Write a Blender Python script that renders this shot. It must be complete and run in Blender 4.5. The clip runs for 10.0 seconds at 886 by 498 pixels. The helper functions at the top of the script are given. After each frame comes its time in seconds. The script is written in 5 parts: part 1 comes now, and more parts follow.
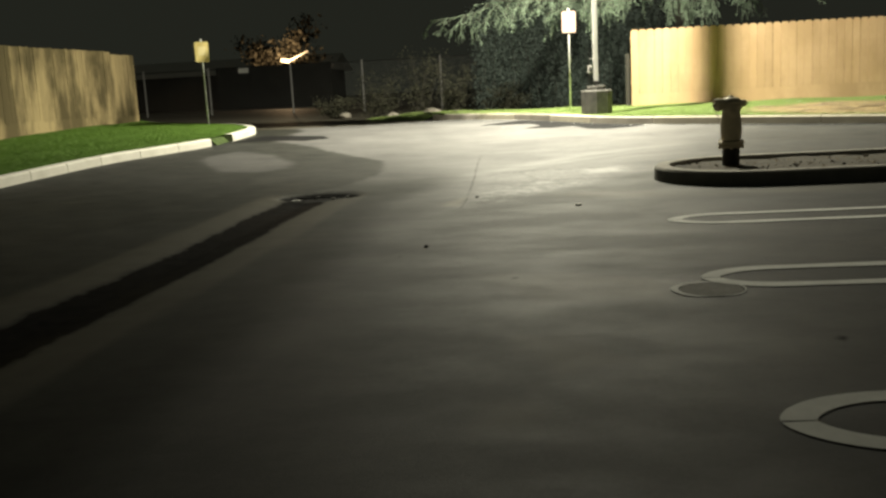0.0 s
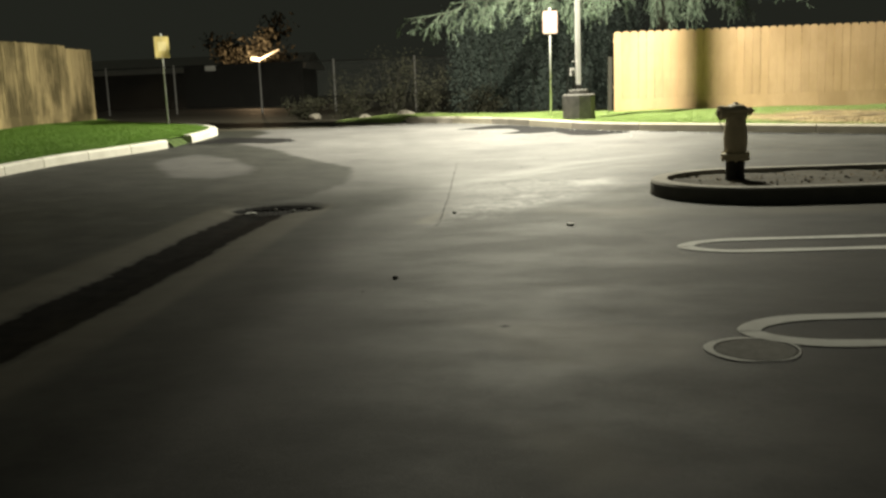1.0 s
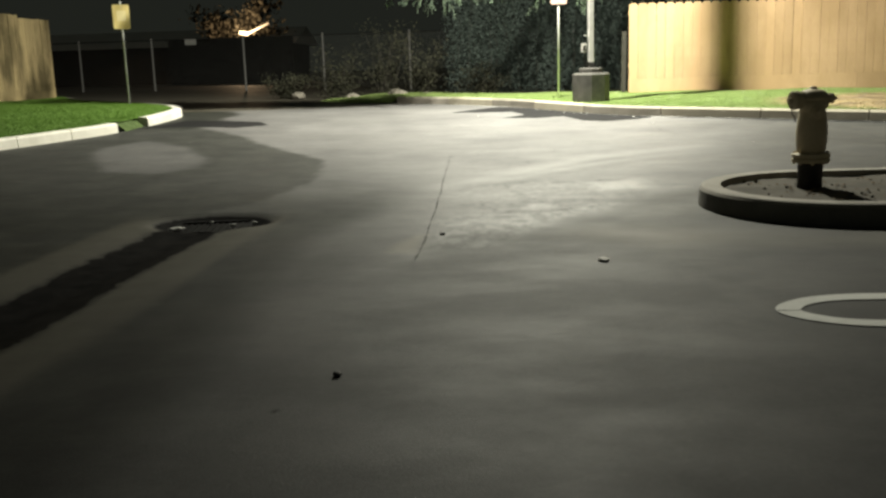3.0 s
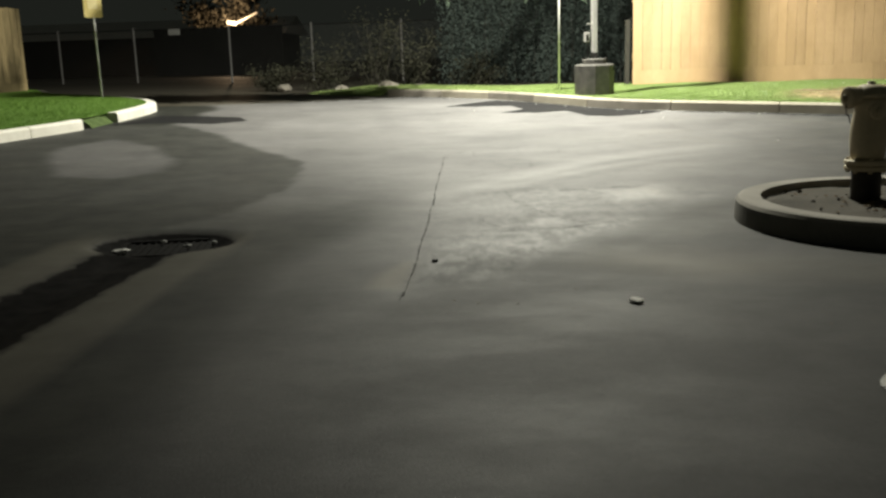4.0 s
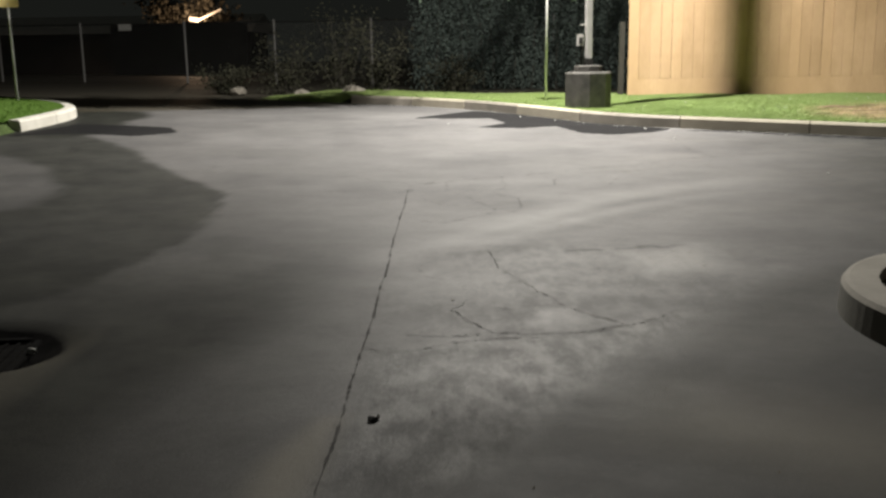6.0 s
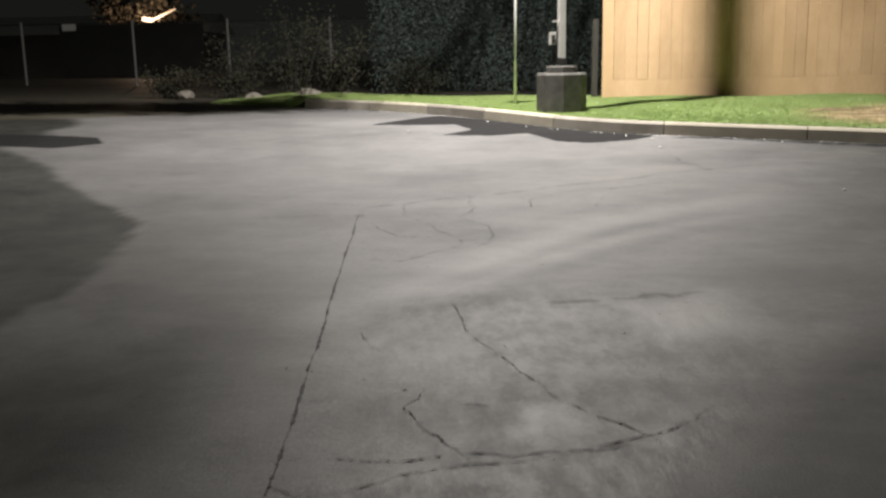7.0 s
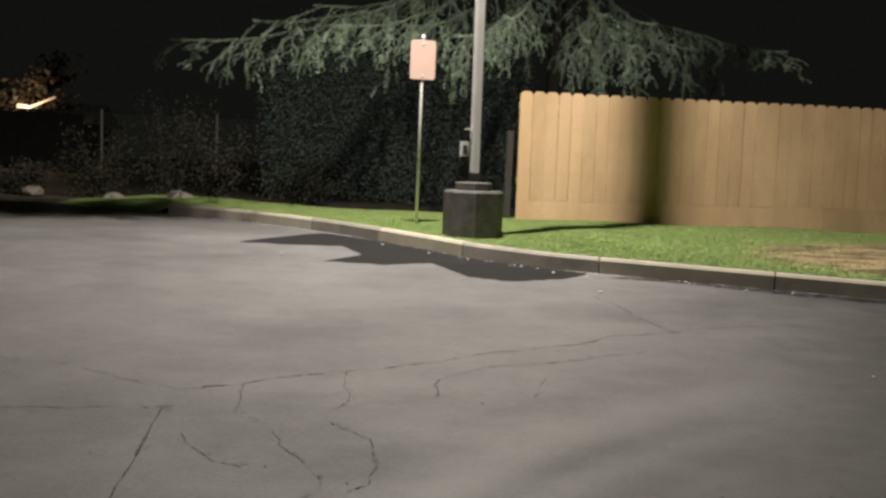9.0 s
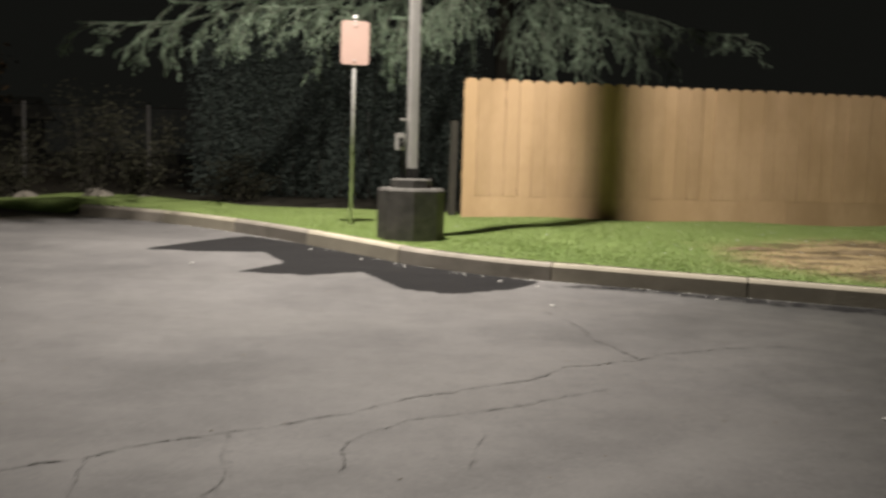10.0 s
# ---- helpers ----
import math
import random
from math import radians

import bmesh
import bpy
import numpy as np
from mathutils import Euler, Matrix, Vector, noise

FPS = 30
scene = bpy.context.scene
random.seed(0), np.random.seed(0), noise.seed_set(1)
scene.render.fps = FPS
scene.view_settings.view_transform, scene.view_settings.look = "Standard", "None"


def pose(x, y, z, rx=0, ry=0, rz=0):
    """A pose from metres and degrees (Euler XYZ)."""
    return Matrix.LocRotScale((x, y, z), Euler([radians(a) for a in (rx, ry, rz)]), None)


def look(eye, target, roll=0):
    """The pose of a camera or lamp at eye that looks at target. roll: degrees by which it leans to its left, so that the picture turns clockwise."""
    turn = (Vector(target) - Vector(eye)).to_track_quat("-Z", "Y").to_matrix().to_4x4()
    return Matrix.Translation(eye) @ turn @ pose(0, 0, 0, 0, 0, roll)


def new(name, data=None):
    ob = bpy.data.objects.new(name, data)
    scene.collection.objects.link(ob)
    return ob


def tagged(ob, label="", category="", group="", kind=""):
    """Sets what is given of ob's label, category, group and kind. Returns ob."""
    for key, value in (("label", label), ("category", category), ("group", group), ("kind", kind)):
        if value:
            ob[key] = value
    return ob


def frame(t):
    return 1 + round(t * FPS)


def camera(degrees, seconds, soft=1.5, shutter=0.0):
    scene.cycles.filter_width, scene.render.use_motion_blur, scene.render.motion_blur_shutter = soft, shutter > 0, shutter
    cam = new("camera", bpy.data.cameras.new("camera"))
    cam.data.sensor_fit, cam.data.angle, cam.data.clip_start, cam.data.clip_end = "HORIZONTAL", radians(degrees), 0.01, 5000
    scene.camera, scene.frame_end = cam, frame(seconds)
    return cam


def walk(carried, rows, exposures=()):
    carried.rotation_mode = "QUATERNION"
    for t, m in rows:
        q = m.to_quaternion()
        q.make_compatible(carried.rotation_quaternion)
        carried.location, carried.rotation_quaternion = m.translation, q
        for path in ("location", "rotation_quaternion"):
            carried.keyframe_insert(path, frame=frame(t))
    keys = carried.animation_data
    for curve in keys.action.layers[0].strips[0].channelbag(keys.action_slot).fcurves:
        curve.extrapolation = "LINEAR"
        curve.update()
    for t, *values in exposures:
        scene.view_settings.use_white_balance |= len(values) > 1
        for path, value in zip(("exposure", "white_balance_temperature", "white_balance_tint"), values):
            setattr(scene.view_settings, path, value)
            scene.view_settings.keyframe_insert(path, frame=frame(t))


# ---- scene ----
cam = camera(50.0, 10.0, 2.6, 0.35)
PATH = [
    (0, (1.01, 1.187, 1.124), (0.824, 3.15, 0.793), -3.1),
    (0.5, (0.97, 1.74, 1.125), (0.808, 3.704, 0.785), -3.9),
    (1, (0.912, 2.31, 1.121), (0.784, 4.279, 0.791), -2.2),
    (1.5, (0.885, 2.857, 1.108), (0.752, 4.821, 0.755), 0.2),
    (2, (0.889, 3.440, 1.115), (0.794, 5.404, 0.749), -1.9),
    (2.5, (0.889, 4.032, 1.119), (0.762, 5.993, 0.748), -1.8),
    (4, (0.818, 5.711, 1.134), (0.705, 7.668, 0.738), -1.9),
    (4.5, (0.8, 6.335, 1.134), (0.7, 8.29, 0.727), -1.8),
    (5, (0.786, 6.89, 1.142), (0.706, 8.848, 0.739), -1.3),
    (5.5, (0.78, 7.427, 1.15), (0.701, 9.387, 0.757), -1.0),
    (7, (0.823, 9.295, 1.149), (0.836, 11.256, 0.756), -1.1),
    (7.5, (0.851, 9.901, 1.161), (0.909, 11.863, 0.778), -1.5),
    (7.6, (0.86, 10.044, 1.167), (0.944, 12.011, 0.816), -1.6),
    (7.7, (0.873, 10.168, 1.168), (0.979, 12.142, 0.864), -1.9),
    (7.8, (0.892, 10.285, 1.163), (1.019, 12.265, 0.914), -2.2),
    (8, (0.908, 10.546, 1.17), (1.108, 12.528, 1.002), -1.5),
    (8.5, (0.949, 11.112, 1.18), (1.159, 13.095, 1.031), -1.2),
    (9, (0.998, 11.713, 1.163), (1.229, 13.692, 0.994), 2.0),
    (9.5, (1.112, 12.22, 1.182), (1.23, 14.208, 0.988), 3.8),
    (10, (1.299, 12.759, 1.212), (1.627, 14.723, 1.026), 1.5),
]
EXPOSURES = [(0, 0.82, 7500, -4), (2.5, 0.74, 7050, -3), (4.5, 0.45, 6750, 0), (5, 0.36, 6700, 2), (5.5, 0.08, 6640, 4), (7, 0.0, 6500, 9), (8.5, -0.62, 6900, 7), (10, -0.62, 6900, 10)]
walk(cam, [(t, look(eye, target, roll)) for t, eye, target, roll in PATH], EXPOSURES)

LAMP_W = 2300
# ---- night light: one parking-lot lamp on its pole, faint sky ----
world = bpy.data.worlds.new("night")
scene.world = world
world.use_nodes = True
world.node_tree.nodes["Background"].inputs[0].default_value = (0.35, 0.37, 0.33, 1)
world.node_tree.nodes["Background"].inputs[1].default_value = 0.0245

POLE = (2.51, 21.98)
HEAD = (1.74, 21.18)
HEAD_Z = 7.8
lamp_data = bpy.data.lights.new("lot_lamp_light", "AREA")
lamp_data.shape, lamp_data.size, lamp_data.energy, lamp_data.color = "DISK", 0.13, LAMP_W, (1.0, 0.94, 0.88)
lamp_data.spread = radians(156)
lamp_light = new("lot_lamp_light", lamp_data)
lamp_light.matrix_world = pose(HEAD[0], HEAD[1], HEAD_Z - 0.03, 7, 0, 0)

far_data = bpy.data.lights.new("porch_light", "POINT")
far_data.energy, far_data.color, far_data.shadow_soft_size = 170, (1.0, 0.66, 0.43), 0.1
new("porch_light", far_data).matrix_world = pose(-12.3, 54.6, 3.35)


# ---- helpers of this place ----
def sp(u, w=0.8):
    return w * np.logaddexp(0, np.asarray(u, float) / w)


def sm(u):
    u = np.clip(u, 0, 1)
    return u * u * (3 - 2 * u)


def rise(x, y):
    """The lot's gentle fall towards the drain."""
    return (0.038 * (sp(y - 14.2) - sp(y - 22.8)) + 0.025 * (sp(-x - 1.2) - sp(-x - 14)) * sm((y - 9) / 7)
            - 0.012 * (sp(x - 3.5) - sp(x - 14)) * sm((y - 14) / 6))


def gutter_x(y):
    return -1.66 + 0.035 * np.maximum(np.asarray(y, float) - 5, -4)


DRAIN = (-1.36, 11.74)


def gz(x, y):
    """Height of the asphalt, with the gutter's hollow and the sump of the drain."""
    x, y = np.asarray(x, float), np.asarray(y, float)
    d = np.abs(x - gutter_x(y)) / 0.5
    dip = -0.05 * np.clip(1 - d, 0, 1) ** 1.3 * (1 - sm((y - 11.2) / 0.5))
    r = np.sqrt(((x - DRAIN[0]) / 0.52) ** 2 + ((y - DRAIN[1]) / 0.42) ** 2)
    dip = np.minimum(dip, -0.07 * (1 - sm((r - 0.55) / 0.5)))
    return rise(x, y) + dip


def g(x, y):
    return float(gz(x, y))


def inside(poly, X, Y):
    res = np.zeros(X.shape, bool)
    n = len(poly)
    for i in range(n):
        (x1, y1), (x2, y2) = poly[i], poly[(i + 1) % n]
        if y1 == y2:
            continue
        c = ((y1 > Y) != (y2 > Y)) & (X < (x2 - x1) * (Y - y1) / (y2 - y1) + x1)
        res ^= c
    return res


def edge_dist(poly, X, Y, closed=True):
    best = np.full(X.shape, 1e9)
    n = len(poly)
    for i in range(n if closed else n - 1):
        (x1, y1), (x2, y2) = poly[i], poly[(i + 1) % n]
        dx, dy = x2 - x1, y2 - y1
        t = np.clip(((X - x1) * dx + (Y - y1) * dy) / (dx * dx + dy * dy + 1e-9), 0, 1)
        best = np.minimum(best, np.hypot(X - x1 - t * dx, Y - y1 - t * dy))
    return best


def soft_in(poly, X, Y, soft):
    d = edge_dist(poly, X, Y)
    return sm(0.5 + np.where(inside(poly, X, Y), d, -d) / soft)


def smooth_line(pts, step=0.2):
    """Catmull-Rom through a few points."""
    p = [Vector((*q, 0)) if len(q) == 2 else Vector(q) for q in pts]
    p = [2 * p[0] - p[1]] + p + [2 * p[-1] - p[-2]]
    out = []
    for i in range(1, len(p) - 2):
        a, b, c, d = p[i - 1:i + 3]
        n = max(1, int((c - b).length / step))
        for k in range(n):
            t = k / n
            out.append(0.5 * (2 * b + (c - a) * t + (2 * a - 5 * b + 4 * c - d) * t * t + (3 * b - a - 3 * c + d) * t ** 3))
    out.append(p[-2])
    return out


def mesh_ob(name, verts, faces, material, parent=None, smooth=False):
    me = bpy.data.meshes.new(name)
    me.from_pydata([tuple(v) for v in verts], [], faces)
    if smooth:
        me.polygons.foreach_set("use_smooth", [True] * len(me.polygons))
    me.materials.append(material)
    ob = new(name, me)
    ob.parent = parent
    return ob


def part(name, bm, material, parent=None, label="", smooth=False):
    me = bpy.data.meshes.new(name)
    bmesh.ops.recalc_face_normals(bm, faces=bm.faces)
    bm.to_mesh(me)
    bm.free()
    if smooth:
        me.polygons.foreach_set("use_smooth", [True] * len(me.polygons))
    me.materials.append(material)
    ob = new(name, me)
    ob.parent = parent
    if label:
        ob["label"] = label
    return ob


def box(bm, sx, sy, sz, m=None, bevel=0.0):
    r = bmesh.ops.create_cube(bm, size=1)
    bmesh.ops.scale(bm, verts=r["verts"], vec=(sx, sy, sz))
    if bevel:
        es = list({e for v in r["verts"] for e in v.link_edges})
        q = bmesh.ops.bevel(bm, geom=es, offset=bevel, segments=2, affect="EDGES")
        vs = list({v for f in q["faces"] for v in f.verts} | {v for v in r["verts"] if v.is_valid})
    else:
        vs = r["verts"]
    if m is not None:
        bmesh.ops.transform(bm, matrix=m, verts=vs)
    return vs


def lathe(bm, profile, n=24, m=None):
    """A turned body round z from (radius, height) pairs."""
    rings, made = [], []
    for r, z in profile:
        ring = [bm.verts.new((r * math.cos(2 * math.pi * k / n), r * math.sin(2 * math.pi * k / n), z)) for k in range(n)]
        rings.append(ring)
        made += ring
    for a, b in zip(rings, rings[1:]):
        for k in range(n):
            bm.faces.new((a[k], a[(k + 1) % n], b[(k + 1) % n], b[k]))
    bm.faces.new(rings[0][::-1])
    bm.faces.new(rings[-1])
    if m is not None:
        bmesh.ops.transform(bm, matrix=m, verts=made)
    return made


def tube_mesh(paths, n=6):
    """Verts and faces of tapered tubes along paths of (point, radius)."""
    V, F = [], []
    for path in paths:
        base = len(V)
        for i, (p, r) in enumerate(path):
            a = path[max(i - 1, 0)][0]
            b = path[min(i + 1, len(path) - 1)][0]
            d = (b - a).normalized()
            u = d.orthogonal().normalized()
            w = d.cross(u)
            for k in range(n):
                t = 2 * math.pi * k / n
                V.append(p + (u * math.cos(t) + w * math.sin(t)) * r)
        for i in range(len(path) - 1):
            for k in range(n):
                F.append((base + i * n + k, base + i * n + (k + 1) % n, base + (i + 1) * n + (k + 1) % n, base + (i + 1) * n + k))
    return V, F


# ---- materials ----
def material(name):
    m = bpy.data.materials.new(name)
    m.use_nodes = True
    return m, m.node_tree.nodes, m.node_tree.links, m.node_tree.nodes["Principled BSDF"]


def node(nodes, kind, **inputs):
    nd = nodes.new(kind)
    for k, v in inputs.items():
        nd.inputs[k.replace("_", " ")].default_value = v
    return nd


def mix(nodes, links, fac, a, b, mode="MIX"):
    nd = nodes.new("ShaderNodeMix")
    nd.data_type, nd.blend_type = "RGBA", mode
    for sock, v in ((nd.inputs[0], fac), (nd.inputs[6], a), (nd.inputs[7], b)):
        if isinstance(v, (int, float)):
            sock.default_value = v
        elif isinstance(v, tuple):
            sock.default_value = (*v, 1) if len(v) == 3 else v
        else:
            links.new(v, sock)
    return nd.outputs[2]


def math_node(nodes, links, op, a, b=0.0, clamp=False):
    nd = nodes.new("ShaderNodeMath")
    nd.operation, nd.use_clamp = op, clamp
    for sock, v in zip(nd.inputs, (a, b)):
        if isinstance(v, (int, float)):
            sock.default_value = v
        else:
            links.new(v, sock)
    return nd.outputs[0]


def ramp(nodes, links, v, lo, hi):
    nd = nodes.new("ShaderNodeMapRange")
    nd.inputs[1].default_value, nd.inputs[2].default_value = lo, hi
    links.new(v, nd.inputs[0])
    return nd.outputs[0]


def noise_tex(nodes, links, scale, detail=4, rough=0.6, stretch=None, coords="Object", turn=0):
    tc = nodes.new("ShaderNodeTexCoord")
    out = tc.outputs[coords]
    if stretch:
        mp = nodes.new("ShaderNodeMapping")
        mp.inputs["Scale"].default_value = stretch
        mp.inputs["Rotation"].default_value = (0, 0, radians(turn))
        links.new(out, mp.inputs[0])
        out = mp.outputs[0]
    n = node(nodes, "ShaderNodeTexNoise", Scale=scale, Detail=detail, Roughness=rough)
    links.new(out, n.inputs["Vector"])
    return n.outputs["Fac"]


def bump(nodes, links, bsdf, height, strength, distance=0.01):
    b = node(nodes, "ShaderNodeBump", Strength=strength, Distance=distance)
    links.new(height, b.inputs["Height"])
    links.new(b.outputs[0], bsdf.inputs["Normal"])


def plain(name, a, b, scale=6, rough=0.6, metal=0.0, bumps=0.2, fine=60, stretch=None, vary=0.0, spec=0.5):
    """A surface in two tones: broad stains and fine grain, with a little relief."""
    m, nodes, links, bsdf = material(name)
    big = noise_tex(nodes, links, scale, 5, 0.6, stretch)
    small = noise_tex(nodes, links, fine, 3, 0.6, stretch)
    f = math_node(nodes, links, "ADD", math_node(nodes, links, "MULTIPLY", big, 0.7), math_node(nodes, links, "MULTIPLY", small, 0.3))
    col = mix(nodes, links, ramp(nodes, links, f, 0.3, 0.7), a, b)
    if vary:
        oi = nodes.new("ShaderNodeObjectInfo")
        v = math_node(nodes, links, "ADD", math_node(nodes, links, "MULTIPLY", oi.outputs["Random"], vary), 1 - vary / 2)
        hsv = nodes.new("ShaderNodeHueSaturation")
        links.new(col, hsv.inputs["Color"])
        links.new(v, hsv.inputs["Value"])
        col = hsv.outputs[0]
    links.new(col, bsdf.inputs["Base Color"])
    rr = math_node(nodes, links, "ADD", math_node(nodes, links, "MULTIPLY", small, 0.25), rough - 0.12, True)
    links.new(rr, bsdf.inputs["Roughness"])
    bsdf.inputs["Metallic"].default_value = metal
    bsdf.inputs["Specular IOR Level"].default_value = spec
    bump(nodes, links, bsdf, f, bumps, 0.01)
    return m


def asphalt_material():
    m, nodes, links, bsdf = material("asphalt")

    def attr(n):
        a = nodes.new("ShaderNodeAttribute")
        a.attribute_name = n
        return a.outputs["Fac"]
    grit = noise_tex(nodes, links, 110, 3, 0.7)
    mid = noise_tex(nodes, links, 9, 5, 0.65)
    broad = noise_tex(nodes, links, 0.7, 5, 0.6)
    streak = noise_tex(nodes, links, 0.9, 5, 0.65, (0.7, 1.2, 1), turn=25)
    base = mix(nodes, links, ramp(nodes, links, broad, 0.3, 0.7), (0.062, 0.0605, 0.061), (0.118, 0.1155, 0.115))
    cloud = noise_tex(nodes, links, 2.6, 6, 0.7)
    base = mix(nodes, links, math_node(nodes, links, "MULTIPLY", ramp(nodes, links, cloud, 0.48, 0.72), 0.28), base, (0.052, 0.051, 0.051))
    base = mix(nodes, links, math_node(nodes, links, "MULTIPLY", ramp(nodes, links, cloud, 0.5, 0.28), 0.25), base, (0.145, 0.142, 0.138))
    base = mix(nodes, links, math_node(nodes, links, "MULTIPLY", ramp(nodes, links, streak, 0.42, 0.68), 0.4), base, (0.14, 0.137, 0.133))
    base = mix(nodes, links, math_node(nodes, links, "MULTIPLY", ramp(nodes, links, mid, 0.5, 0.75), 0.35), base, (0.055, 0.054, 0.053))
    ragged = math_node(nodes, links, "MULTIPLY", math_node(nodes, links, "SUBTRACT", mid, 0.5), 0.7)

    def mask(n, lo=0.35, hi=0.65):
        return ramp(nodes, links, math_node(nodes, links, "ADD", attr(n), ragged), lo, hi)
    flake = noise_tex(nodes, links, 5.5, 7, 0.68, (1.7, 0.75, 1), turn=-12)
    flaky = ramp(nodes, links, flake, 0.40, 0.60)
    base = mix(nodes, links, mask("worn", 0.2, 0.9), base, mix(nodes, links, flaky, (0.05, 0.0495, 0.049), (0.092, 0.0905, 0.088)))
    # smooth arcs and glazed spots: part of their sheen is painted as lighter colour
    pol = attr("polish_sheen")
    base = mix(nodes, links, math_node(nodes, links, "MULTIPLY", pol, 0.55), base, (0.18, 0.177, 0.17))
    pebble = noise_tex(nodes, links, 48, 3, 0.75)
    base = mix(nodes, links, math_node(nodes, links, "MULTIPLY", ramp(nodes, links, pebble, 0.54, 0.7), 0.3), base, (0.02, 0.02, 0.02))
    base = mix(nodes, links, math_node(nodes, links, "MULTIPLY", ramp(nodes, links, pebble, 0.42, 0.3), 0.3), base, (0.2, 0.197, 0.19))
    # one near-black tone for the seal coat and for dimming painted into the ground
    seal_shade = attr("seal_shade")
    base = mix(nodes, links, math_node(nodes, links, "MULTIPLY", seal_shade, 0.92), base, mix(nodes, links, ramp(nodes, links, cloud, 0.36, 0.62), (0.023, 0.0245, 0.0195), (0.0085, 0.0095, 0.0075)))
    base = mix(nodes, links, math_node(nodes, links, "MULTIPLY", attr("dust"), 0.75), base, (0.165, 0.152, 0.12))
    # stains and the other dark marks on the asphalt
    base = mix(nodes, links, math_node(nodes, links, "MULTIPLY", mask("dark_marks"), 0.95), base, (0.014, 0.014, 0.0145))
    # bed soil, its dark tone also painted over ground that lies in shadow
    base = mix(nodes, links, math_node(nodes, links, "MULTIPLY", mask("soil"), 0.9), base, mix(nodes, links, mid, (0.03, 0.028, 0.02), (0.07, 0.062, 0.045)))
    wet = mask("wet")
    base = mix(nodes, links, wet, base, mix(nodes, links, ramp(nodes, links, mid, 0.35, 0.65), (0.006, 0.006, 0.006), (0.014, 0.0135, 0.013)))
    base = mix(nodes, links, math_node(nodes, links, "MULTIPLY", ramp(nodes, links, grit, 0.45, 0.75), 0.25), base, (0.26, 0.255, 0.245), "OVERLAY")
    base = mix(nodes, links, 1.0, base, (1.15, 1.15, 1.165), "MULTIPLY")
    links.new(base, bsdf.inputs["Base Color"])
    r = math_node(nodes, links, "SUBTRACT", 0.69, math_node(nodes, links, "MULTIPLY", ramp(nodes, links, streak, 0.4, 0.7), 0.14))
    r = math_node(nodes, links, "SUBTRACT", r, math_node(nodes, links, "MULTIPLY", wet, 0.05), True)
    r = math_node(nodes, links, "SUBTRACT", r, math_node(nodes, links, "MULTIPLY", pol, 0.14), True)
    r = math_node(nodes, links, "SUBTRACT", r, math_node(nodes, links, "MULTIPLY", math_node(nodes, links, "MULTIPLY", flaky, attr("worn")), 0.09), True)
    links.new(r, bsdf.inputs["Roughness"])
    dull = math_node(nodes, links, "MAXIMUM", math_node(nodes, links, "MAXIMUM", wet, mask("dark_marks")), math_node(nodes, links, "MULTIPLY", seal_shade, 0.78))
    shine = math_node(nodes, links, "ADD", 0.34, math_node(nodes, links, "ADD", math_node(nodes, links, "MULTIPLY", attr("worn"), 0.02), math_node(nodes, links, "MULTIPLY", pol, 0.25)))
    links.new(math_node(nodes, links, "MULTIPLY", shine, math_node(nodes, links, "SUBTRACT", 1.0, math_node(nodes, links, "MULTIPLY", dull, 0.97), True)), bsdf.inputs["Specular IOR Level"])
    h = math_node(nodes, links, "ADD", math_node(nodes, links, "MULTIPLY", grit, 0.8), math_node(nodes, links, "ADD", math_node(nodes, links, "MULTIPLY", mid, 0.5), math_node(nodes, links, "MULTIPLY", flake, math_node(nodes, links, "MULTIPLY", attr("worn"), 2.6))))
    # slow undulation of the rolled surface
    wave = noise_tex(nodes, links, 0.55, 3, 0.5, (0.35, 1.1, 1), turn=38)
    b0 = node(nodes, "ShaderNodeBump", Strength=0.09, Distance=0.12)
    links.new(wave, b0.inputs["Height"])
    b1 = node(nodes, "ShaderNodeBump", Strength=0.35, Distance=0.006)
    links.new(h, b1.inputs["Height"])
    links.new(b0.outputs[0], b1.inputs["Normal"])
    links.new(b1.outputs[0], bsdf.inputs["Normal"])
    return m


def wood_material(name, a, b, dark, vary, blot_scale=1.6, blot_amount=0.45):
    m, nodes, links, bsdf = material(name)
    grain = noise_tex(nodes, links, 14, 6, 0.65, (9, 9, 0.5))
    geo = nodes.new("ShaderNodeNewGeometry")
    mp = nodes.new("ShaderNodeMapping")
    mp.inputs["Scale"].default_value = (1, 1, 0.45)
    links.new(geo.outputs["Position"], mp.inputs[0])
    bn = node(nodes, "ShaderNodeTexNoise", Scale=blot_scale, Detail=5.0, Roughness=0.6)
    links.new(mp.outputs[0], bn.inputs["Vector"])
    blot = bn.outputs["Fac"]
    oi = nodes.new("ShaderNodeObjectInfo")
    col = mix(nodes, links, ramp(nodes, links, grain, 0.3, 0.7), a, b)
    col = mix(nodes, links, math_node(nodes, links, "MULTIPLY", ramp(nodes, links, blot, 0.40, 0.58), blot_amount), col, dark)
    hsv = nodes.new("ShaderNodeHueSaturation")
    links.new(col, hsv.inputs["Color"])
    links.new(math_node(nodes, links, "ADD", math_node(nodes, links, "MULTIPLY", oi.outputs["Random"], vary), 1 - vary / 2), hsv.inputs["Value"])
    links.new(hsv.outputs[0], bsdf.inputs["Base Color"])
    bsdf.inputs["Roughness"].default_value = 0.78
    bsdf.inputs["Specular IOR Level"].default_value = 0.3
    bump(nodes, links, bsdf, grain, 0.35, 0.004)
    return m


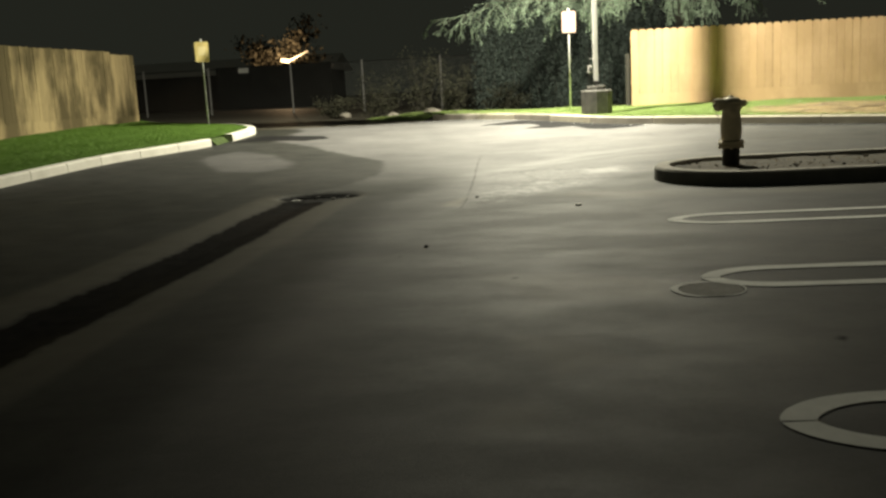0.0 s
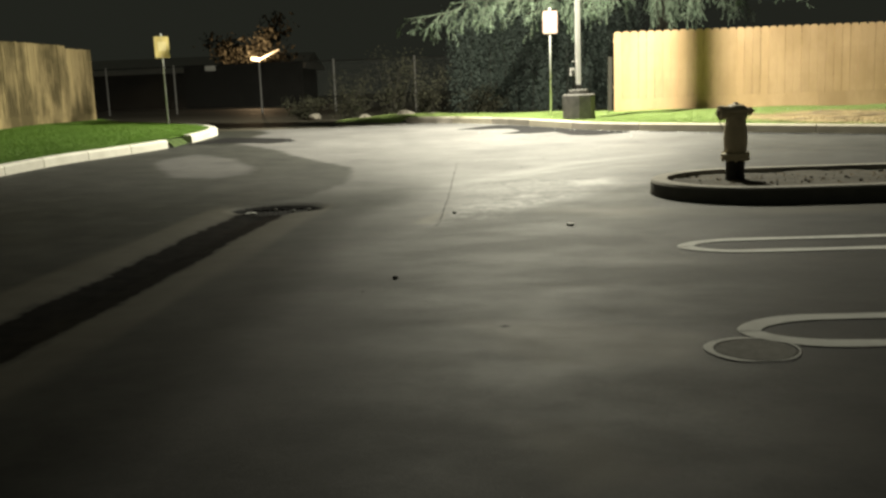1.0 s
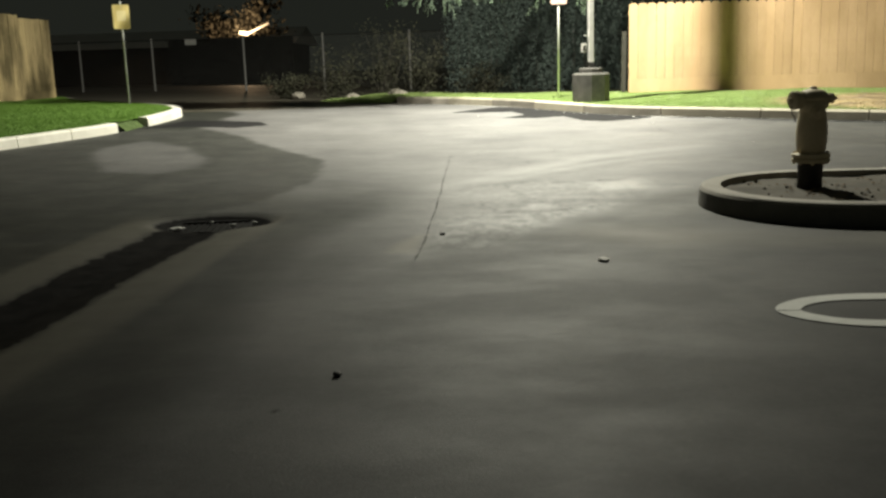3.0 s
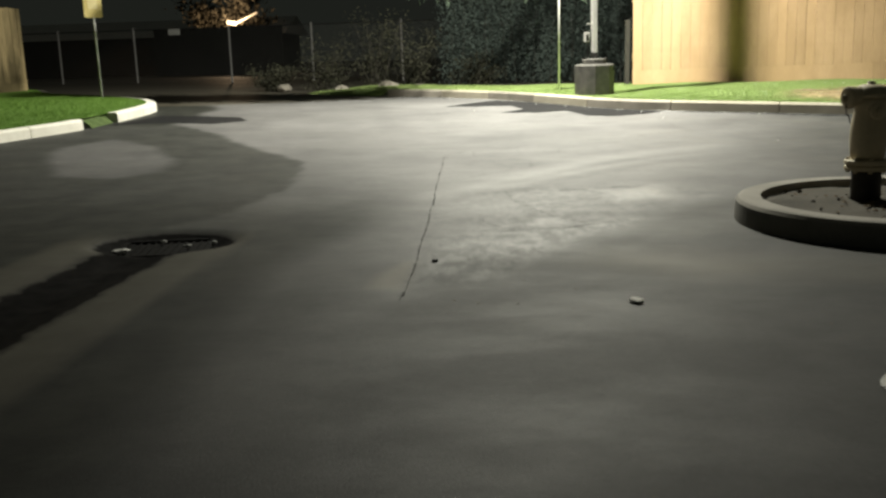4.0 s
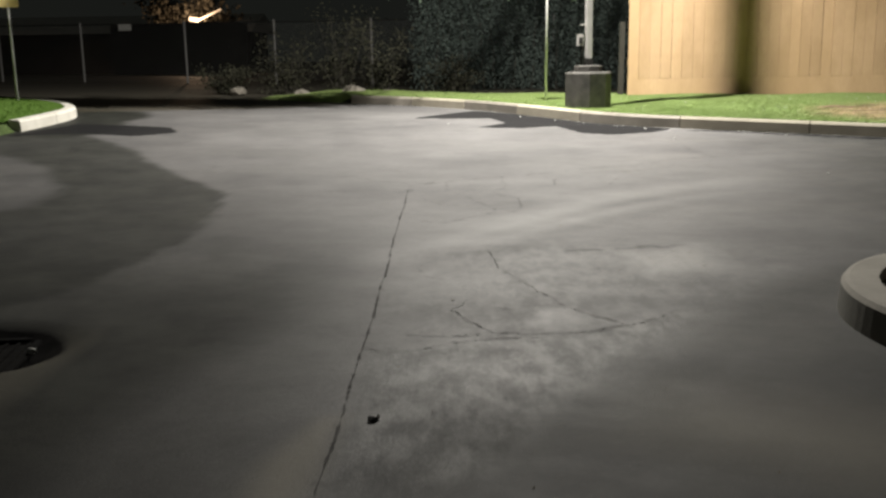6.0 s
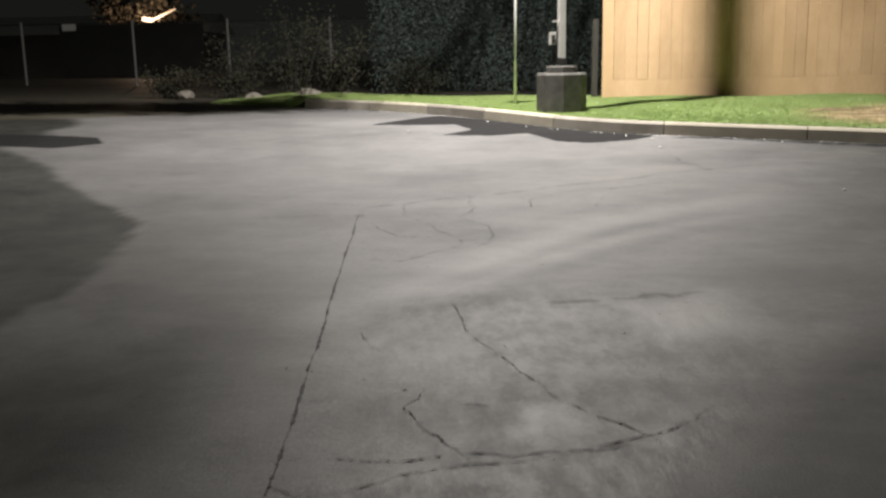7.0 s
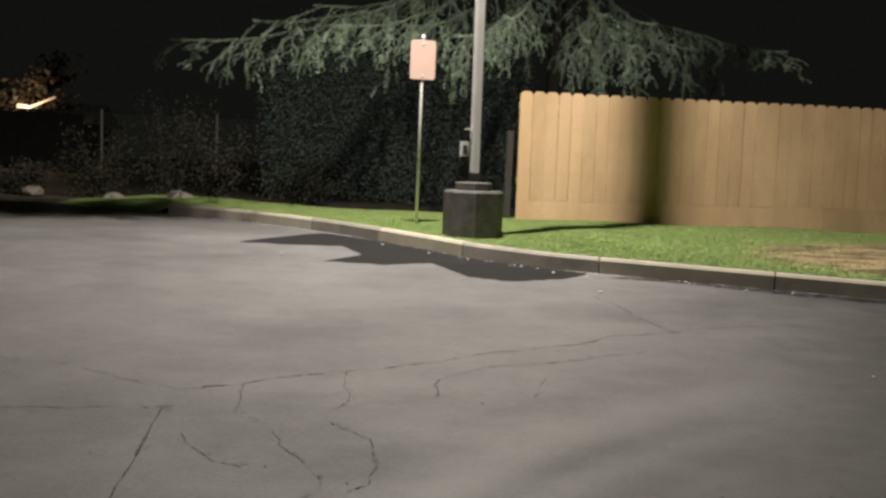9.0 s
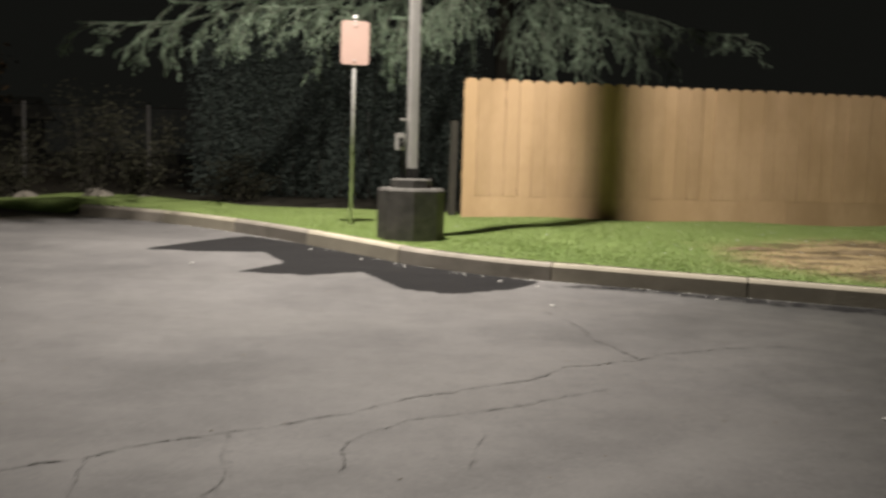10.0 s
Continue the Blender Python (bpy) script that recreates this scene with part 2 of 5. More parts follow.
def leaf_material(name, a, b, rough=0.6):
    m, nodes, links, bsdf = material(name)
    geo = nodes.new("ShaderNodeNewGeometry")
    big = noise_tex(nodes, links, 1.4, 3, 0.6)
    f = math_node(nodes, links, "ADD", math_node(nodes, links, "MULTIPLY", geo.outputs["Random Per Island"], 0.6), math_node(nodes, links, "MULTIPLY", big, 0.4))
    links.new(mix(nodes, links, f, a, b), bsdf.inputs["Base Color"])
    bsdf.inputs["Roughness"].default_value = rough
    return m


def turf_material():
    """Short turf, dead and straw-coloured where the attribute says so, with brown bare spots."""
    m, nodes, links, bsdf = material("pale_turf")
    big = noise_tex(nodes, links, 1.3, 5, 0.6)
    fine = noise_tex(nodes, links, 70, 3, 0.6)
    spot = noise_tex(nodes, links, 3.2, 5, 0.65, (0.55, 1.3, 1))
    a = nodes.new("ShaderNodeAttribute")
    a.attribute_name = "dry"
    dry = ramp(nodes, links, math_node(nodes, links, "ADD", a.outputs["Fac"], math_node(nodes, links, "MULTIPLY", math_node(nodes, links, "SUBTRACT", spot, 0.5), 1.6)), 0.15, 0.85)
    green = mix(nodes, links, ramp(nodes, links, big, 0.3, 0.7), (0.13, 0.20, 0.052), (0.195, 0.262, 0.088))
    straw = mix(nodes, links, ramp(nodes, links, fine, 0.3, 0.7), (0.20, 0.15, 0.072), (0.34, 0.262, 0.145))
    straw = mix(nodes, links, ramp(nodes, links, spot, 0.47, 0.56), straw, (0.075, 0.054, 0.026))
    links.new(mix(nodes, links, dry, green, straw), bsdf.inputs["Base Color"])
    bsdf.inputs["Roughness"].default_value = 0.95
    bump(nodes, links, bsdf, fine, 0.25, 0.01)
    return m


M_ASPHALT = asphalt_material()
M_CONCRETE = plain("kerb_concrete", (0.17, 0.155, 0.13), (0.28, 0.255, 0.22), 3, 0.85, bumps=0.5, vary=0.2)
M_PALE = plain("pale_kerb_paint", (0.50, 0.48, 0.42), (0.72, 0.70, 0.64), 4, 0.8, bumps=0.4, vary=0.12)
M_DARKKERB = plain("dirty_kerb_concrete", (0.27, 0.245, 0.195), (0.41, 0.375, 0.30), 3, 0.85, bumps=0.5, vary=0.3)
M_ISLAND = plain("grey_island_kerb", (0.20, 0.19, 0.165), (0.33, 0.31, 0.275), 3, 0.9, bumps=0.5, vary=0.15)
M_COVER = plain("dusty_iron_cover", (0.19, 0.185, 0.17), (0.30, 0.29, 0.27), 18, 0.85, bumps=0.8, fine=50, spec=0.2)
# darker copy of the kerb concrete, with shade put into its colour
M_SHADEDKERB = plain("shaded_kerb_concrete", (0.11, 0.108, 0.095), (0.20, 0.195, 0.17), 4, 0.8, bumps=0.5, vary=0.15)
M_PLINTH = plain("black_painted_concrete", (0.026, 0.025, 0.023), (0.105, 0.099, 0.09), 7, 0.75, bumps=0.6)
M_PAINT = plain("worn_white_road_paint", (0.60, 0.60, 0.57), (0.82, 0.82, 0.78), 8, 0.75, bumps=0.3)
M_CRACK = plain("crack_shadowed_tar", (0.022, 0.0215, 0.021), (0.06, 0.058, 0.055), 12, 0.9)
M_SOIL = plain("dry_soil", (0.034, 0.030, 0.022), (0.08, 0.069, 0.05), 5, 0.95, bumps=0.9, fine=40)
M_DUGSOIL = plain("dug_brown_soil", (0.09, 0.065, 0.035), (0.2, 0.15, 0.085), 9, 0.95, bumps=0.9, fine=30)
M_STEEL = plain("galvanised_steel", (0.54, 0.54, 0.53), (0.68, 0.68, 0.67), 8, 0.5, 0.1, 0.08)
M_CHAINPOST = plain("bright_zinc_post", (0.30, 0.295, 0.29), (0.42, 0.41, 0.40), 8, 0.5, 0.0, 0.08)
M_WIRE = plain("dull_wire", (0.12, 0.12, 0.115), (0.2, 0.2, 0.19), 8, 0.7, 0.0, 0.08)
M_POLE = plain("painted_steel_pole", (0.42, 0.41, 0.40), (0.54, 0.53, 0.52), 5, 0.5, 0.1, 0.08)
M_IRON = plain("cast_iron", (0.02, 0.02, 0.02), (0.05, 0.048, 0.045), 14, 0.6, 0.4, 0.4)
# near-black even tone, so grate and silt merge with the dark pit
M_GRATE = plain("near_black_iron", (0.003, 0.003, 0.003), (0.006, 0.0055, 0.005), 14, 0.6, 0.0, 0.6, spec=0.06)
M_HYDRANT = plain("old_tan_hydrant_paint", (0.47, 0.40, 0.26), (0.66, 0.58, 0.41), 9, 0.65, bumps=0.35)
M_PINK = plain("pink_white_sign_sheet", (0.40, 0.275, 0.24), (0.45, 0.315, 0.275), 3, 0.45, bumps=0.03)
M_YELLOW = plain("faded_yellow_sign_sheet", (0.52, 0.40, 0.12), (0.72, 0.60, 0.28), 5, 0.5, bumps=0.03)
M_CREAM = plain("cream_sign_patch", (0.70, 0.58, 0.28), (0.80, 0.70, 0.42), 6, 0.5, bumps=0.03)
M_BOX = plain("grey_switch_box", (0.45, 0.44, 0.42), (0.6, 0.59, 0.57), 10, 0.5, bumps=0.05)
M_WOOD = wood_material("tan_fence_wood", (0.455, 0.305, 0.18), (0.555, 0.388, 0.24), (0.36, 0.24, 0.13), 0.14, 1.3, 0.55)
M_OLDWOOD = wood_material("weathered_fence_wood", (0.38, 0.295, 0.155), (0.46, 0.36, 0.195), (0.10, 0.08, 0.04), 0.25, 1.1, 0.92)
M_GRASS = leaf_material("grass_blades", (0.085, 0.175, 0.018), (0.15, 0.265, 0.04))
M_PALEGRASS = leaf_material("pale_grass_blades", (0.185, 0.25, 0.08), (0.23, 0.30, 0.105))
M_DRYGRASS = leaf_material("dry_grass_blades", (0.25, 0.19, 0.09), (0.38, 0.295, 0.16))
M_PALETURF = turf_material()
# darker green than the lawn, with the kerb gap's shadow put into it
M_GAPTURF = plain("shaded_gap_turf", (0.028, 0.05, 0.011), (0.06, 0.09, 0.02), 6, 0.95, bumps=0.9, fine=40)
M_TURF = plain("turf", (0.065, 0.135, 0.015), (0.115, 0.20, 0.03), 4, 0.95, bumps=0.8, fine=50)
M_CEDAR = leaf_material("cedar_needles", (0.13, 0.19, 0.13), (0.25, 0.33, 0.24), 0.8)
M_BARK = plain("cedar_bark", (0.02, 0.019, 0.015), (0.05, 0.045, 0.035), 6, 0.9, bumps=0.9, stretch=(3, 3, 0.6))
M_SHRUB = leaf_material("shrub_leaves", (0.020, 0.022, 0.012), (0.046, 0.044, 0.026), 0.95)
M_HEDGE = leaf_material("hedge_leaves", (0.065, 0.088, 0.078), (0.12, 0.155, 0.138), 0.85)
M_RUST = leaf_material("brown_green_leaves", (0.045, 0.042, 0.03), (0.10, 0.09, 0.065), 0.9)
M_STONE = plain("pale_stone", (0.70, 0.68, 0.63), (0.82, 0.80, 0.76), 20, 0.8, bumps=0.5)
M_LITTER = plain("paper_litter", (0.42, 0.42, 0.40), (0.6, 0.6, 0.57), 12, 0.7)
M_ROOF = plain("grey_roofing", (0.55, 0.52, 0.50), (0.7, 0.67, 0.64), 2, 0.9)
M_DARKWALL = plain("dark_wall", (0.03, 0.028, 0.026), (0.05, 0.046, 0.043), 2, 0.9)
M_LENS, _n, _l, _b = material("lamp_lens")
_b.inputs["Emission Color"].default_value = (1, 0.93, 0.86, 1)
_b.inputs["Emission Strength"].default_value = 20

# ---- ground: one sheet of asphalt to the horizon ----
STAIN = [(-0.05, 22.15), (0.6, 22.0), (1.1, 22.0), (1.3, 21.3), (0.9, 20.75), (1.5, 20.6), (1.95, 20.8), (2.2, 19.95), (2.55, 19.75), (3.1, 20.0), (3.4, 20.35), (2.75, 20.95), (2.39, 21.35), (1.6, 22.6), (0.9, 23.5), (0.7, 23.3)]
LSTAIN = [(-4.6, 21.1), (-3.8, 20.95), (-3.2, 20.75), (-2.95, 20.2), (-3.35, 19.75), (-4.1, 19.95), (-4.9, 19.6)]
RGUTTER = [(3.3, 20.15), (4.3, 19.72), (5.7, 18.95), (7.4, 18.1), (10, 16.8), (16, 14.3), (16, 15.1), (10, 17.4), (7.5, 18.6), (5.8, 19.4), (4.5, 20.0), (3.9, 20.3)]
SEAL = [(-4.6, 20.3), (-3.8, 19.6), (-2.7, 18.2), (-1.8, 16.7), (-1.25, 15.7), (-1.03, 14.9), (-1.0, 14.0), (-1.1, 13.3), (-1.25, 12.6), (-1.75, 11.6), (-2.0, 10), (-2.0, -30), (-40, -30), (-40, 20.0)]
# darker ground between the left kerb and the lighter asphalt
LDARK = [(-5.4, 19.4), (-4.1, 19.3), (-3.75, 20.3), (-4.05, 21.4), (-3.95, 22.2), (-4.3, 23.2), (-6.5, 23.8)]
INNER = [(-4.1, 15.8), (-4.5, 17.1), (-4.2, 17.95), (-3.35, 17.15), (-2.75, 16.0), (-2.6, 15.2), (-2.9, 14.75), (-3.5, 14.85)]
BAY = [(0.36, 10.2), (0.6, 10.9), (1.3, 11.35), (1.75, 12.1), (2.3, 12.85), (3.0, 13.4), (4.5, 14.0), (40, 15), (40, -30), (-1.2, -30), (-1.2, 6.5), (-0.4, 9.2)]
WORN = [(0.36, 10.4), (0.5, 11.4), (0.45, 13.6), (1.0, 14.0), (1.9, 13.9), (2.6, 13.6), (2.2, 12.8), (1.7, 12.1), (1.35, 11.55), (0.9, 11.0)]
SCOUR = [(0.38, 10.5), (0.4, 11.72), (0.7, 11.8), (1.23, 11.93), (1.8, 12.35), (2.1, 12.75), (1.75, 12.05), (1.34, 11.5), (1.05, 10.95), (0.82, 10.55), (0.6, 10.4)]
DUST1 = [(0.17, 10.35), (0.34, 10.3), (0.36, 10.98), (0.3, 10.97), (0.18, 10.62)]
DUST2 = [(1.3, 10.9), (2.0, 10.5), (3.2, 10.3), (4.5, 10.2), (4.5, 10.75), (3.0, 10.75), (2.4, 11.0), (1.6, 11.3)]

ARC1 = [(0.3, 13.5), (0.61, 13.85), (0.9, 14.19), (1.24, 14.68), (1.86, 15.45), (2.55, 15.97), (3.28, 16.34)]
ARC2 = [(0.8, 13.8), (1.04, 14.06), (1.56, 14.65), (2.18, 15.24), (2.85, 15.63)]
BAND = [(0.95, 13.64), (1.65, 13.74), (2.15, 13.86), (2.6, 13.95), (1.93, 13.62), (1.4, 13.56)]
GLAZE = [(1.71, 13.0), (2.22, 13.2), (2.2, 13.76), (1.8, 13.5)]
GLAZE2 = [(1.04, 12.03), (1.24, 12.1), (1.22, 12.3), (1.06, 12.25)]
DUSTY = [
    [(0.89, 5.36), (1.14, 5.33), (1.36, 4.97), (1.12, 4.83)],
    [(0.62, 6.82), (1.2, 6.71), (1.75, 6.46), (1.61, 6.06), (1.02, 6.02)],
    [(0.82, 4.45), (1.03, 4.44), (1.02, 4.2), (0.83, 4.22)],
]
# cracks in the asphalt, with their widths
CRACKS = [
    ([(0.27, 15.93), (0.285, 15.0), (0.30, 14.0), (0.315, 13.5), (0.33, 13.0), (0.335, 12.5), (0.345, 12.0), (0.35, 11.3), (0.36, 10.6), (0.35, 10.1)], 0.03),
    ([(0.28, 15.93), (0.06, 15.93), (-0.41, 15.91)], 0.014),
    ([(0.31, 16.22), (0.58, 16.33), (0.7, 16.44), (1.01, 16.56), (1.25, 16.66), (1.59, 16.82), (1.92, 17.07), (2.24, 17.21), (2.61, 17.39), (2.78, 17.58), (3.25, 17.72), (3.48, 17.87), (3.96, 18.0), (4.34, 18.03)], 0.022),
    ([(3.25, 17.72), (3.2, 18.06), (3.15, 18.32), (3.16, 18.73), (3.08, 19.11)], 0.016),
    ([(1.5, 16.12), (1.52, 16.35), (1.62, 16.54), (1.82, 16.71), (2.14, 16.8), (2.49, 16.97), (2.89, 17.15)], 0.013),
    ([(0.4, 15.61), (0.48, 15.39), (0.56, 15.25), (0.68, 15.18), (0.71, 15.22)], 0.012),
    ([(0.58, 16.35), (0.59, 15.84), (0.77, 15.61), (0.82, 15.4), (0.93, 15.17), (0.98, 14.94)], 0.010),
    ([(1.08, 16.6), (1.08, 16.26), (1.09, 16.07), (0.98, 15.78), (1.09, 15.61), (1.17, 15.5), (1.18, 15.17), (1.15, 15.0), (1.05, 14.9)], 0.010),
    ([(0.89, 13.64), (0.97, 13.1), (1.12, 12.66), (1.23, 12.35), (1.38, 12.15), (1.46, 12.03)], 0.012),
    ([(0.77, 12.49), (0.7, 12.31), (0.75, 12.16), (0.89, 11.93), (1.02, 11.9), (1.28, 11.93), (1.5, 12.02)], 0.014),
    ([(0.32, 11.9), (0.52, 11.91), (0.69, 11.88), (0.89, 11.92)], 0.018),
    ([(1.98, 16.1), (2.05, 16.35), (2.12, 16.5)], 0.010),
    ([(0.34, 11.74), (0.45, 11.66), (0.55, 11.69), (0.7, 11.79), (0.91, 11.85), (1.05, 11.86), (1.23, 11.93), (1.5, 12.05), (1.75, 12.3)], 0.014),
    ([(0.75, 12.13), (0.86, 11.97), (0.92, 11.86)], 0.016),
    ([(0.49, 13.2), (0.55, 13.0), (0.61, 12.91)], 0.011),
    ([(0.88, 12.33), (0.99, 12.31)], 0.014),
    ([(0.33, 12.4), (0.45, 12.39)], 0.009),
    ([(-0.9, 16.9), (-0.6, 16.72), (-0.3, 16.68), (0.0, 16.4), (0.31, 16.22)], 0.009),
    ([(0.46, 14.6), (0.62, 14.55), (0.8, 14.75), (0.98, 14.94)], 0.008),
]
SPOTS = [(0.9, 6.71, 0.05), (0.92, 5.79, 0.04), (2.3, 5.2, 0.06), (0.1, 7.6, 0.04)]


def build_ground():
    fx = np.concatenate([np.arange(-7.0, -0.61, 0.08), np.arange(-0.6, 3.6, 0.035), np.arange(3.6, 9.01, 0.08)])
    fy = np.concatenate([np.arange(0.0, 9.9, 0.08), np.arange(9.9, 17.5, 0.035), np.arange(17.5, 27.01, 0.08)])
    far = np.array([1, 2.5, 5, 9, 15, 25, 45, 90, 200, 500])
    xs = np.concatenate([fx[0] - far[::-1], fx, fx[-1] + far])
    ys = np.concatenate([fy[0] - far[::-1], fy, fy[-1] + far])
    X, Y = np.meshgrid(xs, ys)
    Z = gz(X, Y)
    wob = np.zeros(X.shape)
    rs = np.random.RandomState(5)
    for k in range(14):
        f, a = 0.7 * 1.28 ** k, rs.rand() * 6.283
        wob += 0.05 / (1 + 0.5 * k) * np.sin(f * (X * math.cos(a) + Y * math.sin(a)) + rs.rand() * 6.283)
    Xw, Yw = X + wob, Y + wob * 0.8
    nx, ny = len(xs), len(ys)
    idx = np.arange(nx * ny).reshape(ny, nx)
    quads = np.stack([idx[:-1, :-1], idx[:-1, 1:], idx[1:, 1:], idx[1:, :-1]], -1).reshape(-1, 4)
    me = bpy.data.meshes.new("ground")
    me.from_pydata(np.stack([X, Y, Z], -1).reshape(-1, 3).tolist(), [], quads.tolist())
    me.polygons.foreach_set("use_smooth", [True] * len(me.polygons))
    gut = sm(1.25 - np.abs(X + 0.4 * wob - gutter_x(Y)) / 0.34) * (1 - sm((Y - 11.3) / 0.5))
    sump = 1 - sm((np.sqrt(((X - DRAIN[0]) / 0.5) ** 2 + ((Y - DRAIN[1]) / 0.4) ** 2) - 0.75) / 0.35)
    shoulder = 0.34 * sm((0.66 - np.abs(X + 0.12 * wob - gutter_x(Y))) / 0.1) * (1 - sm((Y - 11.6) / 0.6))
    # the sealed patch, and darker ground on the near side of the BAY edge
    seal_shade = np.maximum(soft_in(SEAL, Xw, Yw, 0.12) * (0.82 + 0.15 * sm((14.5 - Y) / 3)), (0.52 + 0.12 * sm((Y - 9.3) / 1.2)) * soft_in(BAY, Xw, Yw, 0.5))
    # darker to left, right and near: light falloff painted into the asphalt colour
    seal_shade = np.maximum(seal_shade, (0.66 - 0.52 * sm((Y - 13) / 3.5)) * sm((0.5 - X - 0.5 * wob) / 1.9) * (Y < 30))
    seal_shade = np.maximum(seal_shade, 0.66 * sm((X + 0.25 * (20 - Y) - 3.2) / 2.6) * sm((Y - 12) / 2))
    # asphalt left of the seam is darker itself; extra dimming is painted in
    seal_shade = np.maximum(seal_shade, 0.66 * soft_in([(-1.0, 14.6), (-0.2, 13.6), (0.25, 12.2), (0.3, 10.8), (0.2, 9.0), (-1.3, 8.5)], Xw, Yw, 1.1))
    seal_shade = np.maximum(seal_shade, (0.93 - 0.34 * sm((Y - 11.5) / 3)) * sm((0.35 - X - 0.5 * wob + 0.3 * sm((Y - 10.5) / 2)) / 1.0) * (1 - sm((Y - 12.5) / 3)))
    seal_shade = np.maximum(seal_shade, 0.97 * soft_in(LDARK, Xw, Yw, 0.3))
    inner = soft_in(INNER, Xw, Yw, 0.22)
    wx, wy = X + 0.6 * wob, Y + 0.5 * wob
    polish_sheen = np.maximum.reduce([
        0.4 * np.exp(-(edge_dist(ARC1, wx, wy, False) / 0.2) ** 2), 0.3 * np.exp(-(edge_dist(ARC2, wx, wy, False) / 0.12) ** 2),
        0.85 * soft_in(GLAZE, Xw, Yw, 0.4), 0.65 * soft_in(GLAZE2, Xw, Yw, 0.2)])
    smudge = np.max([np.exp(-(edge_dist(p, X + 0.25 * wob, Y + 0.25 * wob, False) / 0.035) ** 2) for p, _ in CRACKS], axis=0)
    # thin darker streaks on both sides of ARC2
    dark_arcs = np.maximum(np.exp(-(edge_dist([(a + 0.1, b - 0.17) for a, b in ARC2], wx, wy, False) / 0.13) ** 2), np.exp(-(edge_dist([(a + 0.02, b + 0.25) for a, b in ARC2], wx, wy, False) / 0.07) ** 2))
    dusty = np.maximum.reduce([soft_in(p, Xw, Yw, 0.22) for p in DUSTY])
    spots = np.maximum.reduce([np.exp(-((X - a) ** 2 + (Y - b) ** 2) / r ** 2) for a, b, r in SPOTS])
    masks = {
        "wet": np.maximum(gut, sump),
        # the two stains, plus a darker gutter strip, band, spots and crack edges
        "dark_marks": np.maximum.reduce([soft_in(STAIN, X, Y, 0.06), soft_in(LSTAIN, X, Y, 0.12), 0.62 * soft_in(RGUTTER, Xw, Yw, 0.25), 0.5 * soft_in(BAND, Xw, Yw, 0.28), 0.7 * spots, 0.40 * smudge]),
        "polish_sheen": polish_sheen,
        "seal_shade": np.maximum(seal_shade * (1 - 0.6 * inner), 0.13 * dark_arcs),
        "worn": np.maximum(0.65 * soft_in(WORN, Xw, Yw, 0.9), soft_in(SCOUR, X + 0.3 * wob, Y + 0.3 * wob, 0.22)),
        "dust": np.maximum.reduce([0.85 * soft_in(DUST1, X + 0.3 * wob, Y + 0.3 * wob, 0.14), 0.7 * soft_in(DUST2, Xw, Yw, 0.6) * sm(0.35 + 4 * wob), shoulder, 0.62 * dusty]),
        # soil edge pulled forward to the verge's shadow line, painting its darkness in
        "soil": sm(0.5 + (Y + 1.5 * wob - np.interp(X, [-9, -6, -4.5, -3.4, -2.6, -1.8, -0.9, 0.5, 3], [22.0, 22.8, 23.4, 24.0, 24.5, 25.4, 25.9, 26.4, 27.5])) / 0.45),
    }
    for k, v in masks.items():
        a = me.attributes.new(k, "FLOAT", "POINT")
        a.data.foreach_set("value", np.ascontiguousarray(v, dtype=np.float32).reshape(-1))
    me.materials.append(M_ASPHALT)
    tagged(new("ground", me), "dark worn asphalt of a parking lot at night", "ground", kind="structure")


build_ground()


def jagged(pts, rnd, amount=0.08, step=0.02):
    """A broken line: midpoints pushed aside again and again."""
    line = [Vector((x, y, 0)) for x, y in pts]
    while max((b - a).length for a, b in zip(line, line[1:])) > step:
        out = [line[0]]
        for a, b in zip(line, line[1:]):
            d = b - a
            if d.length > step:
                out.append((a + b) / 2 + Vector((-d.y, d.x, 0)) * (rnd.random() - 0.5) * 2 * amount)
            out.append(b)
        line = out
        amount *= 0.93
    return line


def ribbon(pts, width, lift, name, mat, wander=0.0, taper=True):
    """A thin strip along the ground."""
    rnd = random.Random(len(pts) * 131 + int(pts[0][0] * 100))
    line = jagged(pts, rnd, 0.015 if abs(pts[0][0] - pts[-1][0]) < 0.1 and len(pts) > 8 and pts[-1][1] < 11 else 0.08) if taper else smooth_line(pts, 0.03)
    V, F = [], []
    n = len(line)
    for i, p in enumerate(line):
        d = (line[min(i + 1, n - 1)] - line[max(i - 1, 0)]).normalized()
        nrm = Vector((-d.y, d.x, 0))
        w = width * (0.1 + 0.9 * rnd.random() ** 1.8) * (0.25 + 0.75 * sm(0.9 + math.sin(i * 0.13 + len(pts)) + 0.7 * math.sin(i * 0.37))) if taper else width
        if taper:
            w *= min(1, (i + 0.5) / 4, (n - i) / 4)
        c = p + nrm * (rnd.random() - 0.5) * wander
        for s in (-0.5, 0.5):
            q = c + nrm * w * s
            V.append((q.x, q.y, g(q.x, q.y) + lift))
        if i:
            F.append((2 * i - 2, 2 * i - 1, 2 * i + 1, 2 * i))
    return mesh_ob(name, V, F, mat)


# cracks in the asphalt
for pts, w in CRACKS:
    tagged(ribbon(pts, w * 0.62, 0.004, "pavement_crack", M_CRACK, 0.004), "thin dark crack in the asphalt", "crack", "pavement cracks", "structure")


